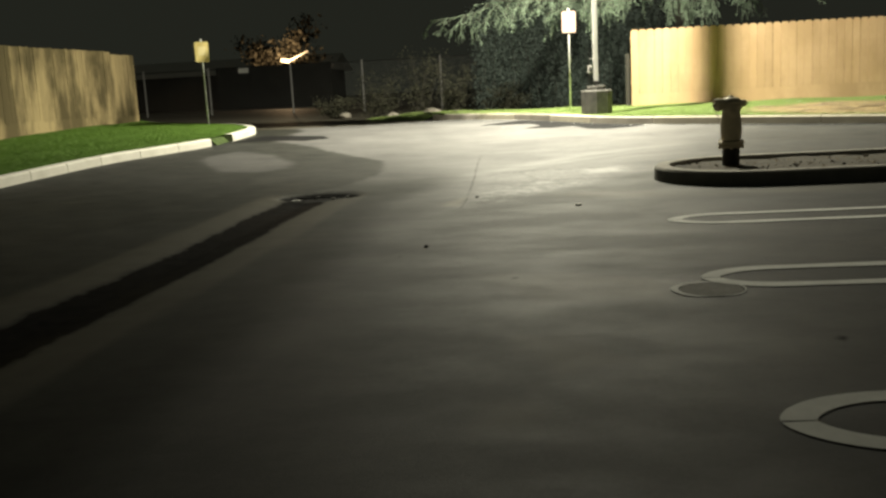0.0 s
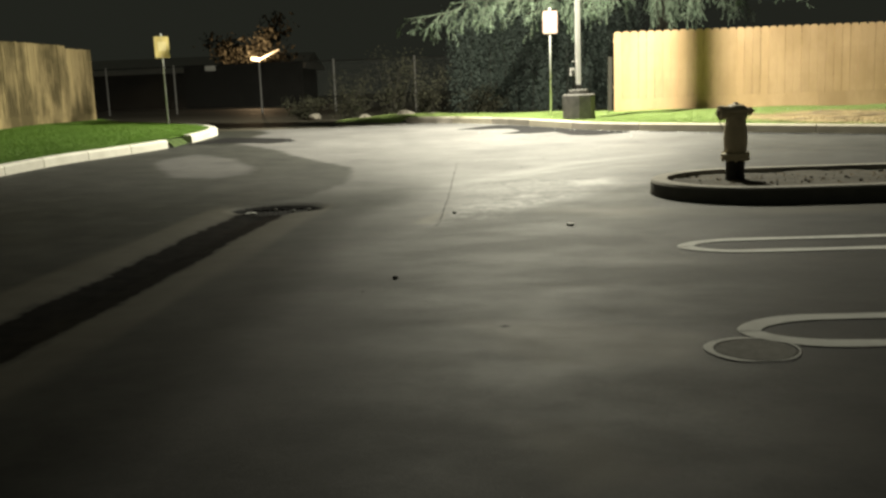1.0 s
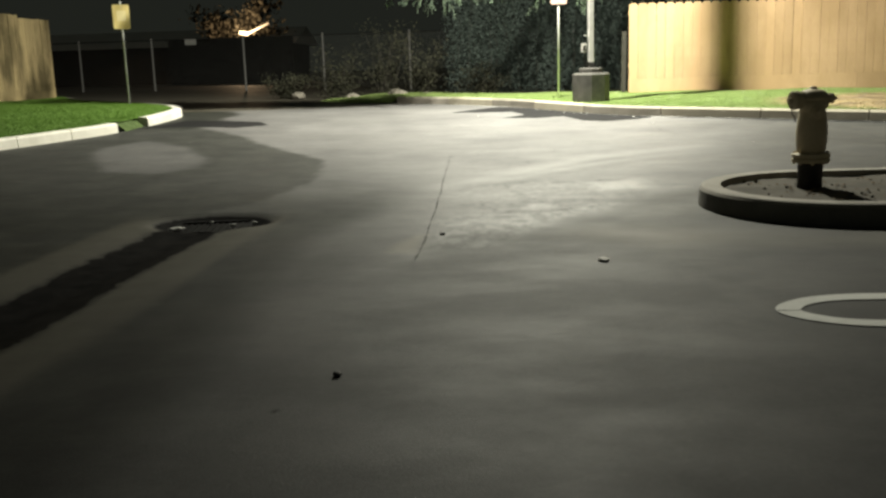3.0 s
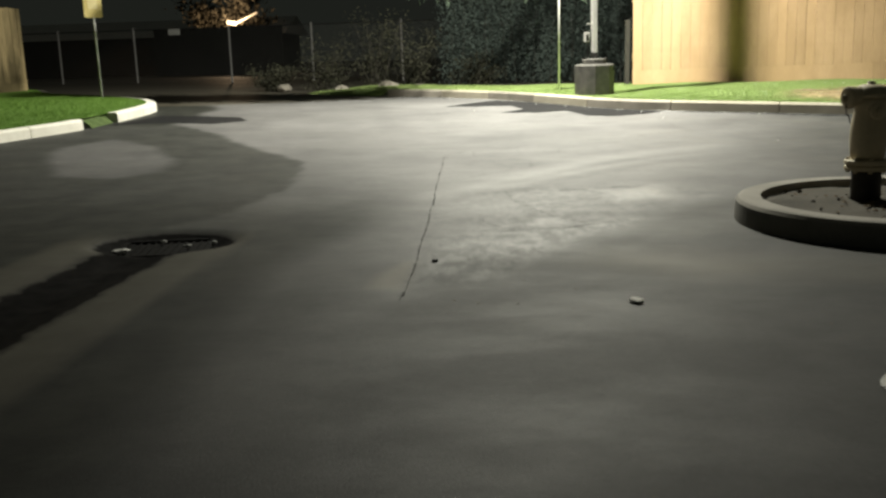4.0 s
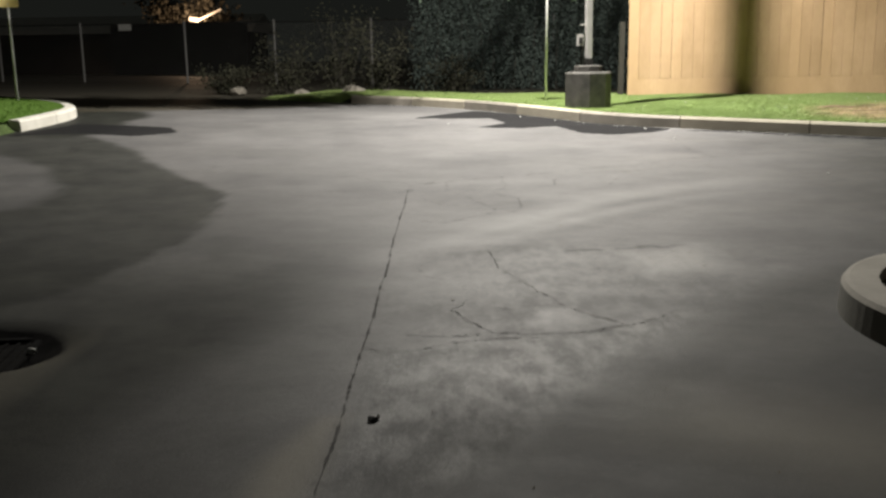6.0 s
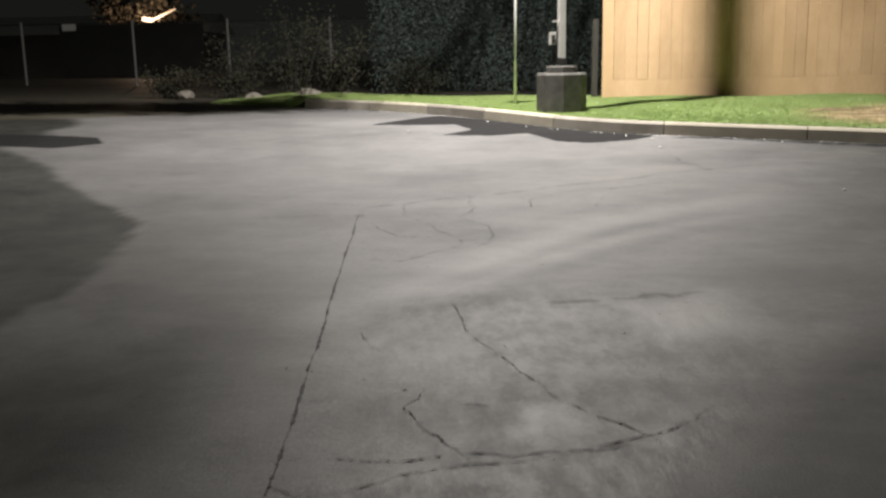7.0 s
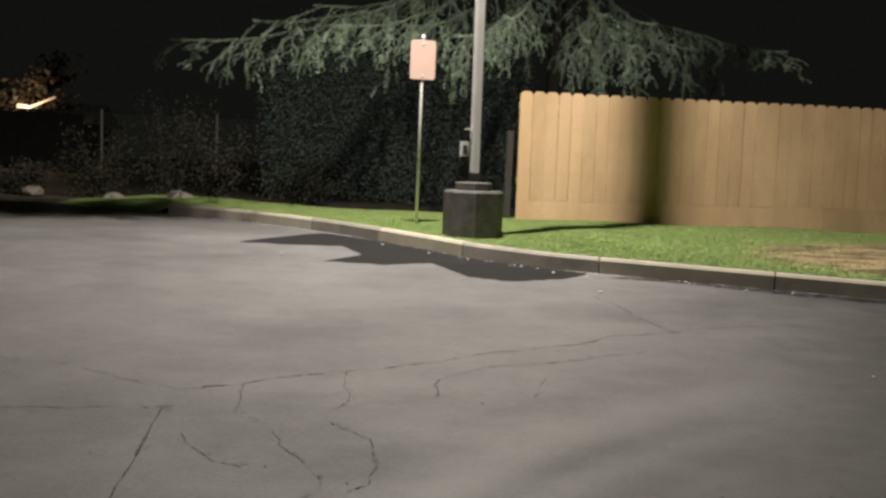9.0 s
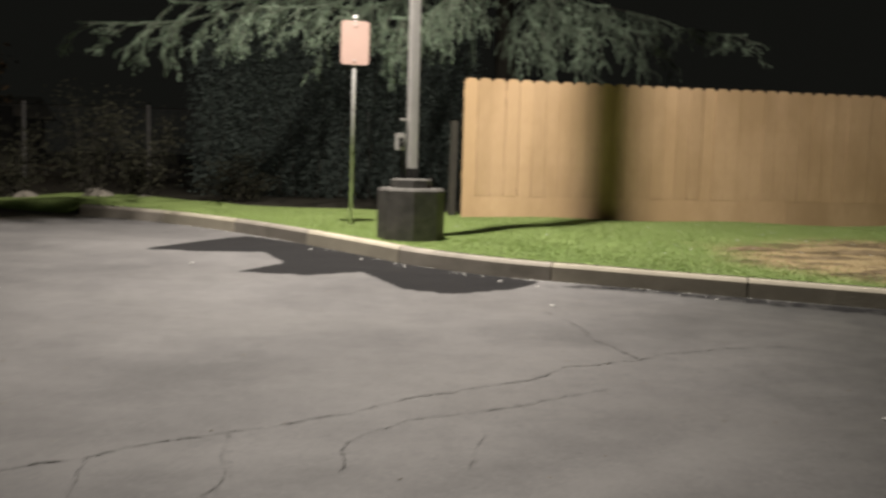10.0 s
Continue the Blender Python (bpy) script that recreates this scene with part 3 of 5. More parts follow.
# parking stripes: hairpins with rounded ends
def hairpin(x0, y0, half, length, width):
    """Two painted strokes that swing together into a pointed end with a fine slit between them."""
    V, F = [], []
    for side in (1, -1):
        pts = [(x0 + 0.40 * u, y0 + side * (half * (1 - (1 - u) ** 2.2) ** 0.62)) for u in [(k / 24) ** 1.8 for k in range(25)]]
        pts += [(x0 + 0.40 + (length - 0.40) * k / 40, y0 + side * half) for k in range(1, 41)]
        for i, (x, y) in enumerate(pts):
            a, b = pts[max(i - 1, 0)], pts[min(i + 1, len(pts) - 1)]
            dx, dy = b[0] - a[0], b[1] - a[1]
            l = math.hypot(dx, dy)
            w = width * (1 + 0.08 * math.sin(x * 9 + y))
            for s in (-0.5, 0.5):
                q = [x - dy / l * w * s, y + dx / l * w * s]
                if side * (q[1] - y0) < 0.004:
                    q[1] = y0 + side * 0.004
                V.append((*q, g(*q) + 0.005))
            if i:
                n = len(V)
                F.append((n - 4, n - 3, n - 1, n - 2))
    return tagged(mesh_ob("parking_stripe", V, F, M_PAINT), "worn white painted parking stripe with pointed rounded end", "road marking", "parking stripes", "structure")


hairpin(2.15, 8.80, 0.235, 5.5, 0.108)
hairpin(2.00, 6.52, 0.235, 5.5, 0.108)
hairpin(1.85, 4.21, 0.235, 5.5, 0.108)
hairpin(1.72, 1.95, 0.235, 5.5, 0.108)


# ---- kerbs ----
def lump_strip():
    V, F = [], []
    for i in range(12):
        y = 19.26 + i * 0.085
        for k, h in enumerate((-0.02, 0.03, 0.07, 0.115)):
            x = -4.97 - 0.055 * k + 0.015 * math.sin(i * 1.7 + k)
            V.append((x, y, g(x, y) + h))
        if i:
            F += [(4 * i - 4 + k, 4 * i + k, 4 * i + 1 + k, 4 * i - 3 + k) for k in range(3)]
    return mesh_ob("kerb_gap_turf", V, F, M_GAPTURF)



def kerb(name, line, width, height, mat, label, gap_at=(), base_fn=g, seg=1.15, mats=None):
    """Kerb along a line, cut into cast lengths; the lawn side lies to the left of the line."""
    top = tagged(new(name), label, "kerb", kind="structure")
    pts = smooth_line(line, 0.12)
    run, start, k, groups = 0, 0, 0, []
    for i in range(1, len(pts)):
        run += (pts[i] - pts[i - 1]).length
        if run > seg or i == len(pts) - 1:
            groups.append(pts[start:i + 1])
            start, run = i, 0
    for gi, grp in enumerate(groups):
        mid = grp[len(grp) // 2]
        if any((mid - Vector((*a, 0))).length < r for a, r in gap_at):
            continue
        V, F = [], []
        n = len(grp)
        for i, p in enumerate(grp):
            d = (grp[min(i + 1, n - 1)] - grp[max(i - 1, 0)]).normalized()
            nrm = Vector((-d.y, d.x, 0))
            q = p + d * (0.006 if i == 0 else -0.006 if i == n - 1 else 0)
            z = base_fn(p.x, p.y)
            for off, h in ((0, -0.12), (0.012, height * 0.8), (0.03, height * 0.96), (0.05, height), (width, height), (width, -0.12)):
                v = q + nrm * off
                V.append((v.x, v.y, z + h))
            if i:
                b = 6 * (i - 1)
                for c in range(5):
                    F.append((b + c, b + 6 + c, b + 7 + c, b + 1 + c))
        F.append((0, 1, 2, 3, 4, 5))
        b = 6 * (n - 1)
        F.append((b + 5, b + 4, b + 3, b + 2, b + 1, b))
        mesh_ob("kerb_stone", V, F, mats(mid) if mats else mat, top)
    return top


RK = [(16, 15.0), (10, 17.3), (7.5, 18.5), (5.8, 19.3), (4.5, 19.9), (3.84, 20.22), (3.17, 20.56), (2.75, 20.9), (2.39, 21.27), (2.03, 21.85), (1.62, 22.5), (0.85, 23.75), (-0.05, 25.0), (-0.75, 25.7), (-1.45, 26.2)]
VERGE = [(-3.7, 27.6), (-2.6, 26.9)]
KERB_H = 0.15


def right_kerb_mat(p):
    if 2.3 < p.x < 3.3 or 0.6 < p.x < 1.2 or -1.3 < p.x < -0.6:
        return M_CONCRETE
    return M_DARKKERB


kerb("kerb_lawn_by_lamp", RK[::-1], 0.16, KERB_H, M_CONCRETE, "grey concrete kerb with dirty dark lengths", seg=1.5, mats=right_kerb_mat)
LK = [(-7.4, 2), (-6.9, 8), (-6.35, 12.6), (-6.15, 14.5), (-5.85, 16.5), (-5.45, 17.7), (-5.08, 18.8), (-4.95, 19.7), (-4.88, 20.7), (-4.92, 21.7), (-5.15, 22.4), (-5.75, 23.3), (-6.8, 24.2), (-8.4, 25.6), (-9.6, 27.6)]
# stones past y 22.9 take the shaded tone, darkened out of view
kerb("kerb_lawn_by_old_fence", LK, 0.17, 0.15, M_PALE, "pale painted concrete kerb with a broken gap", gap_at=[((-4.92, 19.75), 0.35)], seg=0.9, mats=lambda p: M_SHADEDKERB if p.y > 22.9 else M_PALE)


tagged(lump_strip(), "grass spilling out where a kerb length is missing", "turf", kind="structure")


# ---- lawns ----
def off_line(line, d):
    pts = smooth_line(line, 0.25)
    out = []
    for i, p in enumerate(pts):
        t = (pts[min(i + 1, len(pts) - 1)] - pts[max(i - 1, 0)]).normalized()
        out.append(p + Vector((-t.y, t.x, 0)) * d)
    return out


def lawn(name, front, back_fn, lift, label, turf, rows=14):
    V, F = [], []
    n = len(front)
    for i, p in enumerate(front):
        b = back_fn(p, i / (n - 1))
        for k in range(rows):
            t = k / (rows - 1)
            q = p.lerp(b, t)
            V.append((q.x, q.y, float(rise(q.x, q.y)) + (lift + 0.02) * (sm((q.x + 3.9) / 2.3) * min(1, t * 9 + sm((q.x + 1.7) / 0.3)) if q.x > -4.2 else 1) - 0.02 + 0.02 * math.sin(q.x * 2.3) * math.sin(q.y * 1.9) * min(1, t * 4)))
    for i in range(n - 1):
        for k in range(rows - 1):
            F.append((i * rows + k, (i + 1) * rows + k, (i + 1) * rows + k + 1, i * rows + k + 1))
    return tagged(mesh_ob(name, V, F, turf, None, True), label, "lawn", kind="structure"), V, F


rfront = off_line(VERGE + RK[::-1], 0.10)
right_lawn, rV, rF = lawn("lawn_by_lamp", rfront, lambda p, t: Vector((p.x + (0.3 if p.x < 3 else 0.0), max(26.2, p.y + 1.6) + max(0, 2 - p.x) * 0.3, 0)), 0.154, "short green lawn with a bare dry patch", M_PALETURF)
lfront = off_line(LK, 0.165)
left_lawn, lV, lF = lawn("lawn_by_old_fence", lfront, lambda p, t: Vector((min(-10.6, p.x - 1.0), p.y + 0.2, 0)), 0.135, "bright green mown lawn beside the old fence", M_TURF)

DRY = [(5.25, 20.5), (5.55, 21.9), (6.6, 22.5), (7.6, 22.9), (10.5, 22.9), (13, 20.0), (12.5, 16.0), (6.2, 19.2)]
_dry = right_lawn.data.attributes.new("dry", "FLOAT", "POINT")
_dry.data.foreach_set("value", soft_in(DRY, np.array([v[0] for v in rV]), np.array([v[1] for v in rV]), 0.8).astype(np.float32))
BARE = [(6.3, 20.9, 0.34, 0.10), (7.1, 21.5, 0.4, 0.13), (7.2, 20.4, 0.3, 0.10), (8.1, 21.0, 0.45, 0.15), (6.4, 20.15, 0.2, 0.07), (5.9, 21.6, 0.3, 0.06)]


def blades(name, V, F, density, mat, label, dry=None, keep=None, size=(0.006, 0.016), seed=3):
    """Grass: one small bent blade of two triangles each."""
    rs = np.random.RandomState(seed)
    V = np.array([tuple(v) for v in V])
    P = []
    for f in F:
        a, b, c, d = V[list(f)]
        area = 0.5 * np.linalg.norm(np.cross(c - a, d - b))
        n = rs.poisson(area * density)
        if n:
            u, v = rs.rand(n, 1), rs.rand(n, 1)
            P.append((a * (1 - u) + b * u) * (1 - v) + (d * (1 - u) + c * u) * v)
    P = np.concatenate(P)
    ins = soft_in(DRY, P[:, 0], P[:, 1], 1.5) > rs.rand(len(P)) if keep is not None else None
    if keep == "dry":
        P = P[ins & (rs.rand(len(P)) < 0.3)]
        for cx, cy, rx, ry in BARE:
            P = P[((P[:, 0] - cx) / rx) ** 2 + ((P[:, 1] - cy) / ry) ** 2 > 1]
    elif keep == "green":
        P = P[~ins]
    n = len(P)
    h = size[0] + rs.rand(n) * (size[1] - size[0])
    an = rs.rand(n) * 6.283
    lean = rs.randn(n, 2) * 0.008
    w = 0.0022 + rs.rand(n) * 0.0022
    dx = np.stack([np.cos(an) * w, np.sin(an) * w, np.zeros(n)], -1)
    tip = P + np.stack([lean[:, 0], lean[:, 1], h], -1)
    midp = P + np.stack([lean[:, 0] * 0.3, lean[:, 1] * 0.3, h * 0.55], -1)
    verts = np.stack([P - dx, P + dx, midp + dx * 0.8, tip, midp - dx * 0.8], 1).reshape(-1, 3)
    faces = [(5 * i, 5 * i + 1, 5 * i + 2, 5 * i + 3, 5 * i + 4) for i in range(n)]
    return tagged(mesh_ob(name, verts.tolist(), faces, mat), label, "grass", kind="stuff")


def near(V, F, test):
    return [f for f in F if test(V[f[0]])]


rf = near(rV, rF, lambda v: v[0] < 9.0)
blades("grass", rV, rf, 6500, M_PALEGRASS, "short green mown grass on the lawn", keep="green", seed=4)
blades("dry_grass", rV, rf, 3000, M_DRYGRASS, "straw-coloured dry grass round a bare patch", keep="dry", seed=5)
lf = near(lV, lF, lambda v: v[1] > 11)
blades("grass", lV, lf, 3200, M_GRASS, "bright green mown grass beside the old fence", seed=6, size=(0.012, 0.026))


# bare soil in the dry patch
def soil_patch(cx, cy, rx, ry, seed):
    V, F = [], []
    n = 28
    V.append((cx, cy, float(rise(cx, cy)) + 0.192))
    for k in range(n):
        a = 2 * math.pi * k / n
        r = 1 + 0.25 * math.sin(3 * a + seed) + 0.15 * math.sin(7 * a + 2 * seed)
        x, y = cx + rx * r * math.cos(a), cy + ry * r * math.sin(a)
        V.append((x, y, float(rise(x, y)) + 0.158))
        F.append((0, 1 + k, 1 + (k + 1) % n))
    tagged(mesh_ob("bare_soil", V, F, M_DUGSOIL), "bare dark soil worn into the dry lawn", "soil", "soil patches", "structure")


for i, (cx, cy, rx, ry) in enumerate(BARE):
    soil_patch(cx, cy, rx, ry, i * 1.7)


# ---- planted island with the hydrant ----
def island():
    top = tagged(new("island_kerb"), "dark concrete kerb round a planted island", "kerb", kind="structure")
    cy, r, x0, x1 = 11.95, 1.05, 3.45, 14.0
    ring = [(x1, cy + r)] + [(x0 - r * math.sin(a) * 1.0, cy + r * math.cos(a)) for a in [math.pi * k / 48 for k in range(49)]] + [(x1, cy - r)]
    line = []
    for (a, b), (c, d) in zip(ring, ring[1:]):
        n = max(1, int(math.hypot(c - a, d - b) / 0.15))
        line += [Vector((a + (c - a) * k / n, b + (d - b) * k / n, 0)) for k in range(n)]
    line.append(Vector((*ring[-1], 0)))
    cuts, run, start = [], 0, 0
    for i in range(1, len(line)):
        run += (line[i] - line[i - 1]).length
        if run > 1.4 or i == len(line) - 1:
            cuts.append(line[start:i + 1])
            start, run = i, 0
    for grp in cuts:
        V, F = [], []
        for i, p in enumerate(grp):
            d = (grp[min(i + 1, len(grp) - 1)] - grp[max(i - 1, 0)]).normalized()
            nrm = Vector((-d.y, d.x, 0))
            z = g(p.x, p.y)
            for off, h in ((0, -0.1), (0.015, 0.125), (0.03, 0.146), (0.05, 0.152), (0.175, 0.15), (0.185, 0.02)):
                v = p + nrm * off
                V.append((v.x, v.y, z + h))
            if i:
                b = 6 * (i - 1)
                F += [(b + c, b + 6 + c, b + 7 + c, b + 1 + c) for c in range(5)]
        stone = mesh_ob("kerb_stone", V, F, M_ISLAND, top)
        # outer faces get the darker copy: their shade is in the colour
        stone.data.materials.append(M_SHADEDKERB)
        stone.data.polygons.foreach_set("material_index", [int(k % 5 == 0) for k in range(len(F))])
    # soil
    rnd = random.Random(8)
    nx, ny = 90, 18
    V, F = [], []
    for i in range(nx):
        for j in range(ny):
            u = i / (nx - 1)
            x = x0 - 0.88 + u * (x1 - x0 + 0.88)
            w = math.sqrt(max(0.0, 1 - (max(0, x0 - x) / 0.88) ** 2)) * 0.88
            y = cy + (2 * j / (ny - 1) - 1) * w
            V.append((x, y, g(x, y) + 0.10 + 0.03 * noise.noise(Vector((x * 3, y * 3, 0))) + rnd.random() * 0.012))
    for i in range(nx - 1):
        for j in range(ny - 1):
            F.append((i * ny + j, (i + 1) * ny + j, (i + 1) * ny + j + 1, i * ny + j + 1))
    tagged(mesh_ob("island_soil", V, F, M_SOIL, None, True), "bare lumpy soil inside the planted island", "soil", kind="structure")
    V, F = [], []
    for k in range(150):
        x, y = x0 - 0.6 + rnd.random() * 5, cy + (rnd.random() - 0.5) * 1.4
        s = 0.006 + 0.016 * rnd.random() ** 2
        z = g(x, y) + 0.115
        b = len(V)
        for vx, vy, vz in ((1, 0, 0), (-1, 0, 0), (0, 1, 0), (0, -1, 0), (0, 0, 0.8), (0, 0, -0.8)):
            V.append((x + vx * s * (0.7 + rnd.random() * 0.6), y + vy * s * (0.7 + rnd.random() * 0.6), z + vz * s))
        for f in ((0, 2, 4), (2, 1, 4), (1, 3, 4), (3, 0, 4), (2, 0, 5), (1, 2, 5), (3, 1, 5), (0, 3, 5)):
            F.append(tuple(b + c for c in f))
    tagged(mesh_ob("soil_clods", V, F, M_SOIL), "small clods and leaf bits on the soil", "clods", kind="stuff")


island()


def hydrant(x, y):
    h = tagged(new("fire_hydrant"), "tan painted old fire hydrant standing in the island's soil", "fire hydrant")
    h.matrix_world = pose(x, y, g(x, y) + 0.128, 0, 0, 12) @ Matrix.Diagonal((0.9, 0.9, 1, 1))
    bm = bmesh.new()
    lathe(bm, [(0.105, -0.1), (0.105, 0.17), (0.108, 0.18)], 20)
    part("standpipe", bm, M_IRON, h, "dark iron standpipe", True)
    bm = bmesh.new()
    lathe(bm, [(0.150, 0.18), (0.158, 0.187), (0.158, 0.205), (0.150, 0.212)], 24)
    lathe(bm, [(0.150, 0.216), (0.158, 0.222), (0.158, 0.245), (0.146, 0.252)], 24)
    fl = part("flange", bm, M_HYDRANT, h)
    for k in range(8):
        a = 2 * math.pi * (k + 0.5) / 8
        bm = bmesh.new()
        lathe(bm, [(0.013, 0.165), (0.016, 0.172), (0.016, 0.258), (0.011, 0.266)], 6, pose(0.134 * math.cos(a), 0.134 * math.sin(a), 0))
        part("bolt", bm, M_HYDRANT, fl)
    bm = bmesh.new()
    lathe(bm, [(0.106, 0.25), (0.120, 0.27), (0.127, 0.33), (0.130, 0.40), (0.124, 0.48), (0.112, 0.55), (0.108, 0.585), (0.124, 0.60), (0.128, 0.625), (0.124, 0.66)], 28)
    part("barrel", bm, M_HYDRANT, h, smooth=True)
    bm = bmesh.new()
    lathe(bm, [(0.124, 0.655), (0.136, 0.662), (0.136, 0.682), (0.126, 0.69), (0.112, 0.712), (0.085, 0.730), (0.045, 0.740), (0.03, 0.742), (0.028, 0.756), (0.02, 0.76)], 24)
    part("bonnet", bm, M_HYDRANT, h, "low domed bonnet with a small nut", True)
    for ang, rr, ln, cz, dip in ((186, 0.062, 0.205, 0.672, 4), (4, 0.034, 0.19, 0.665, 0), (262, 0.05, 0.125, 0.575, 0)):
        bm = bmesh.new()
        m = Matrix.Rotation(radians(ang), 4, "Z") @ pose(0, 0, cz, 0, 90 + dip, 0)
        lathe(bm, [(rr, 0.03), (rr, ln - 0.055), (rr * 1.15, ln - 0.05), (rr * 1.18, ln - 0.005), (rr * 1.0, ln + 0.004), (rr * 0.42, ln + 0.01), (rr * 0.38, ln + 0.035), (rr * 0.25, ln + 0.04)], 18, m)
        part("outlet", bm, M_HYDRANT, h, smooth=False)
    V, F = tube_mesh([[(Vector((-0.205 + 0.006 * k * (k > 3), -0.03, 0.625 - 0.022 * k)), 0.005) for k in range(7)]], 5)
    mesh_ob("chain", V, F, M_IRON, h)


hydrant(3.28, 12.13)


# ---- lot lamp ----
def lot_lamp():
    x, y = POLE
    z = float(rise(x, y)) + 0.14
    top = tagged(new("lot_lamp"), "square steel lamp pole on a black octagonal concrete base", "street lamp")
    top.matrix_world = pose(x, y, z)
    bm = bmesh.new()
    lathe(bm, [(0.328, -0.1), (0.328, 0.485), (0.316, 0.505), (0.30, 0.512)], 8, pose(0, 0, 0, 0, 0, -3))
    base = part("concrete_base", bm, M_PLINTH, top, "black painted octagonal concrete base")
    bm = bmesh.new()
    lathe(bm, [(0.2, 0.512), (0.2, 0.588), (0.19, 0.60), (0.08, 0.604)], 8, pose(0, 0, 0, 0, 0, -3))
    part("base_cover", bm, M_PLINTH, top, "dark steel cover at the foot")
    bm = bmesh.new()
    box(bm, 0.096, 0.096, HEAD_Z - z - 0.6 + 0.1, pose(0, 0, 0.6 + (HEAD_Z - z - 0.6 + 0.1) / 2, 0, 0, 12), 0.012)
    part("pole", bm, M_POLE, top, "pale square steel pole")
    bm = bmesh.new()
    box(bm, 0.115, 0.115, 0.11, pose(0, 0, 0.655, 0, 0, 12), 0.01)
    part("pole_foot", bm, M_IRON, top, "rusty dark pole foot")
    bm = bmesh.new()
    box(bm, 0.085, 0.07, 0.165, pose(-0.125, -0.03, 0.955, 0, 0, 12), 0.008)
    sb = part("switch_box", bm, M_BOX, top, "small grey switch box")
    bm = bmesh.new()
    box(bm, 0.05, 0.006, 0.09, pose(-0.118, -0.07, 0.95, 0, 0, 12), 0.002)
    part("cover_plate", bm, M_IRON, sb, "dark cover plate")
    bm = bmesh.new()
    lathe(bm, [(0.016, 0.6), (0.016, 0.875)], 8, pose(-0.105, -0.03, 0))
    part("conduit", bm, M_IRON, top)
    bm = bmesh.new()
    box(bm, 0.075, 0.03, 0.02, pose(-0.085, -0.03, 1.17, 0, 0, 12), 0.003)
    part("bracket", bm, M_BOX, top, "small pale bracket above the switch box")
    d = Vector((HEAD[0] - x, HEAD[1] - y, 0))
    ang = math.degrees(math.atan2(d.y, d.x))
    bm = bmesh.new()
    box(bm, d.length, 0.06, 0.06, pose(d.x / 2, d.y / 2, HEAD_Z - z + 0.08, 0, 0, ang), 0.01)
    part("arm", bm, M_POLE, top)
    bm = bmesh.new()
    box(bm, 0.62, 0.5, 0.16, pose(d.x, d.y, HEAD_Z - z + 0.09, 0, 0, ang), 0.03)
    part("lamp_head", bm, M_POLE, top, "flat box lamp head")
    bm = bmesh.new()
    lathe(bm, [(0.2, HEAD_Z - z - 0.002), (0.2, HEAD_Z - z + 0.008)], 24, pose(d.x, d.y, 0))
    part("lens", bm, M_LENS, top, "glowing lens")


lot_lamp()


# ---- sign posts ----
def rounded_plate(w, h, t, r):
    bm = bmesh.new()
    pts = []
    for cx, cz, a0 in ((w / 2 - r, h / 2 - r, 0), (-w / 2 + r, h / 2 - r, 90), (-w / 2 + r, -h / 2 + r, 180), (w / 2 - r, -h / 2 + r, 270)):
        for k in range(6):
            a = radians(a0 + 18 * k)
            pts.append((cx + r * math.cos(a), cz + r * math.sin(a)))
    fr = [bm.verts.new((px, -t / 2, pz)) for px, pz in pts]
    bk = [bm.verts.new((px, t / 2, pz)) for px, pz in pts]
    bm.faces.new(fr)
    bm.faces.new(bk[::-1])
    n = len(pts)
    for k in range(n):
        bm.faces.new((fr[k], bk[k], bk[(k + 1) % n], fr[(k + 1) % n]))
    return bm


def sign(x, y, z, bottom, top_z, w, turn, face, label, lean=(0, 0), panel=None):
    s = tagged(new("sign_post"), label, "sign", "sign posts")
    s.matrix_world = pose(x, y, z, lean[0], lean[1], turn)
    bm = bmesh.new()
    lathe(bm, [(0.019, -0.25), (0.019, top_z - z + 0.03), (0.016, top_z - z + 0.036)], 12)
    part("post", bm, M_STEEL, s, "round galvanised post", True)
    bm = bmesh.new()
    lathe(bm, [(0.023, 0.0), (0.026, 0.015), (0.022, 0.034), (0.010, 0.045)], 12, pose(0, 0, top_z - z + 0.02))
    part("post_cap", bm, M_STEEL, s, smooth=True)
    hh = top_z - bottom
    bm = rounded_plate(w, hh, 0.003, 0.035)
    bmesh.ops.translate(bm, verts=bm.verts, vec=(0, -0.031, (top_z + bottom) / 2 - z))
    plate = part("plate", bm, face, s)
    # a paler area of the plate, drawn as a thin raised patch
    if panel:
        bm = rounded_plate(0.17, 0.2, 0.002, 0.02)
        bmesh.ops.translate(bm, verts=bm.verts, vec=(0, -0.0345, (top_z + bottom) / 2 - z + 0.02))
        part("plate_patch", bm, panel, plate, "paler cream patch on the plate")
    for zz in (top_z - 0.05, bottom + 0.045):
        bm = bmesh.new()
        lathe(bm, [(0.011, 0), (0.011, 0.007), (0.006, 0.010)], 8, pose(0, -0.0325, zz - z, 90, 0, 0))
        part("bolt", bm, M_POLE, plate)
    return s


sign(2.02, 23.43, 0.47, 2.235, 2.71, 0.31, 4, M_PINK, "blank pinkish-white parking sign on a round steel post in the lawn", (0, 0.4))
sign(-6.56, 23.52, 0.60, 2.06, 2.53, 0.32, 25, M_YELLOW, "faded yellow sign plate on a thin steel post in the lawn", (0, -0.3), M_CREAM)


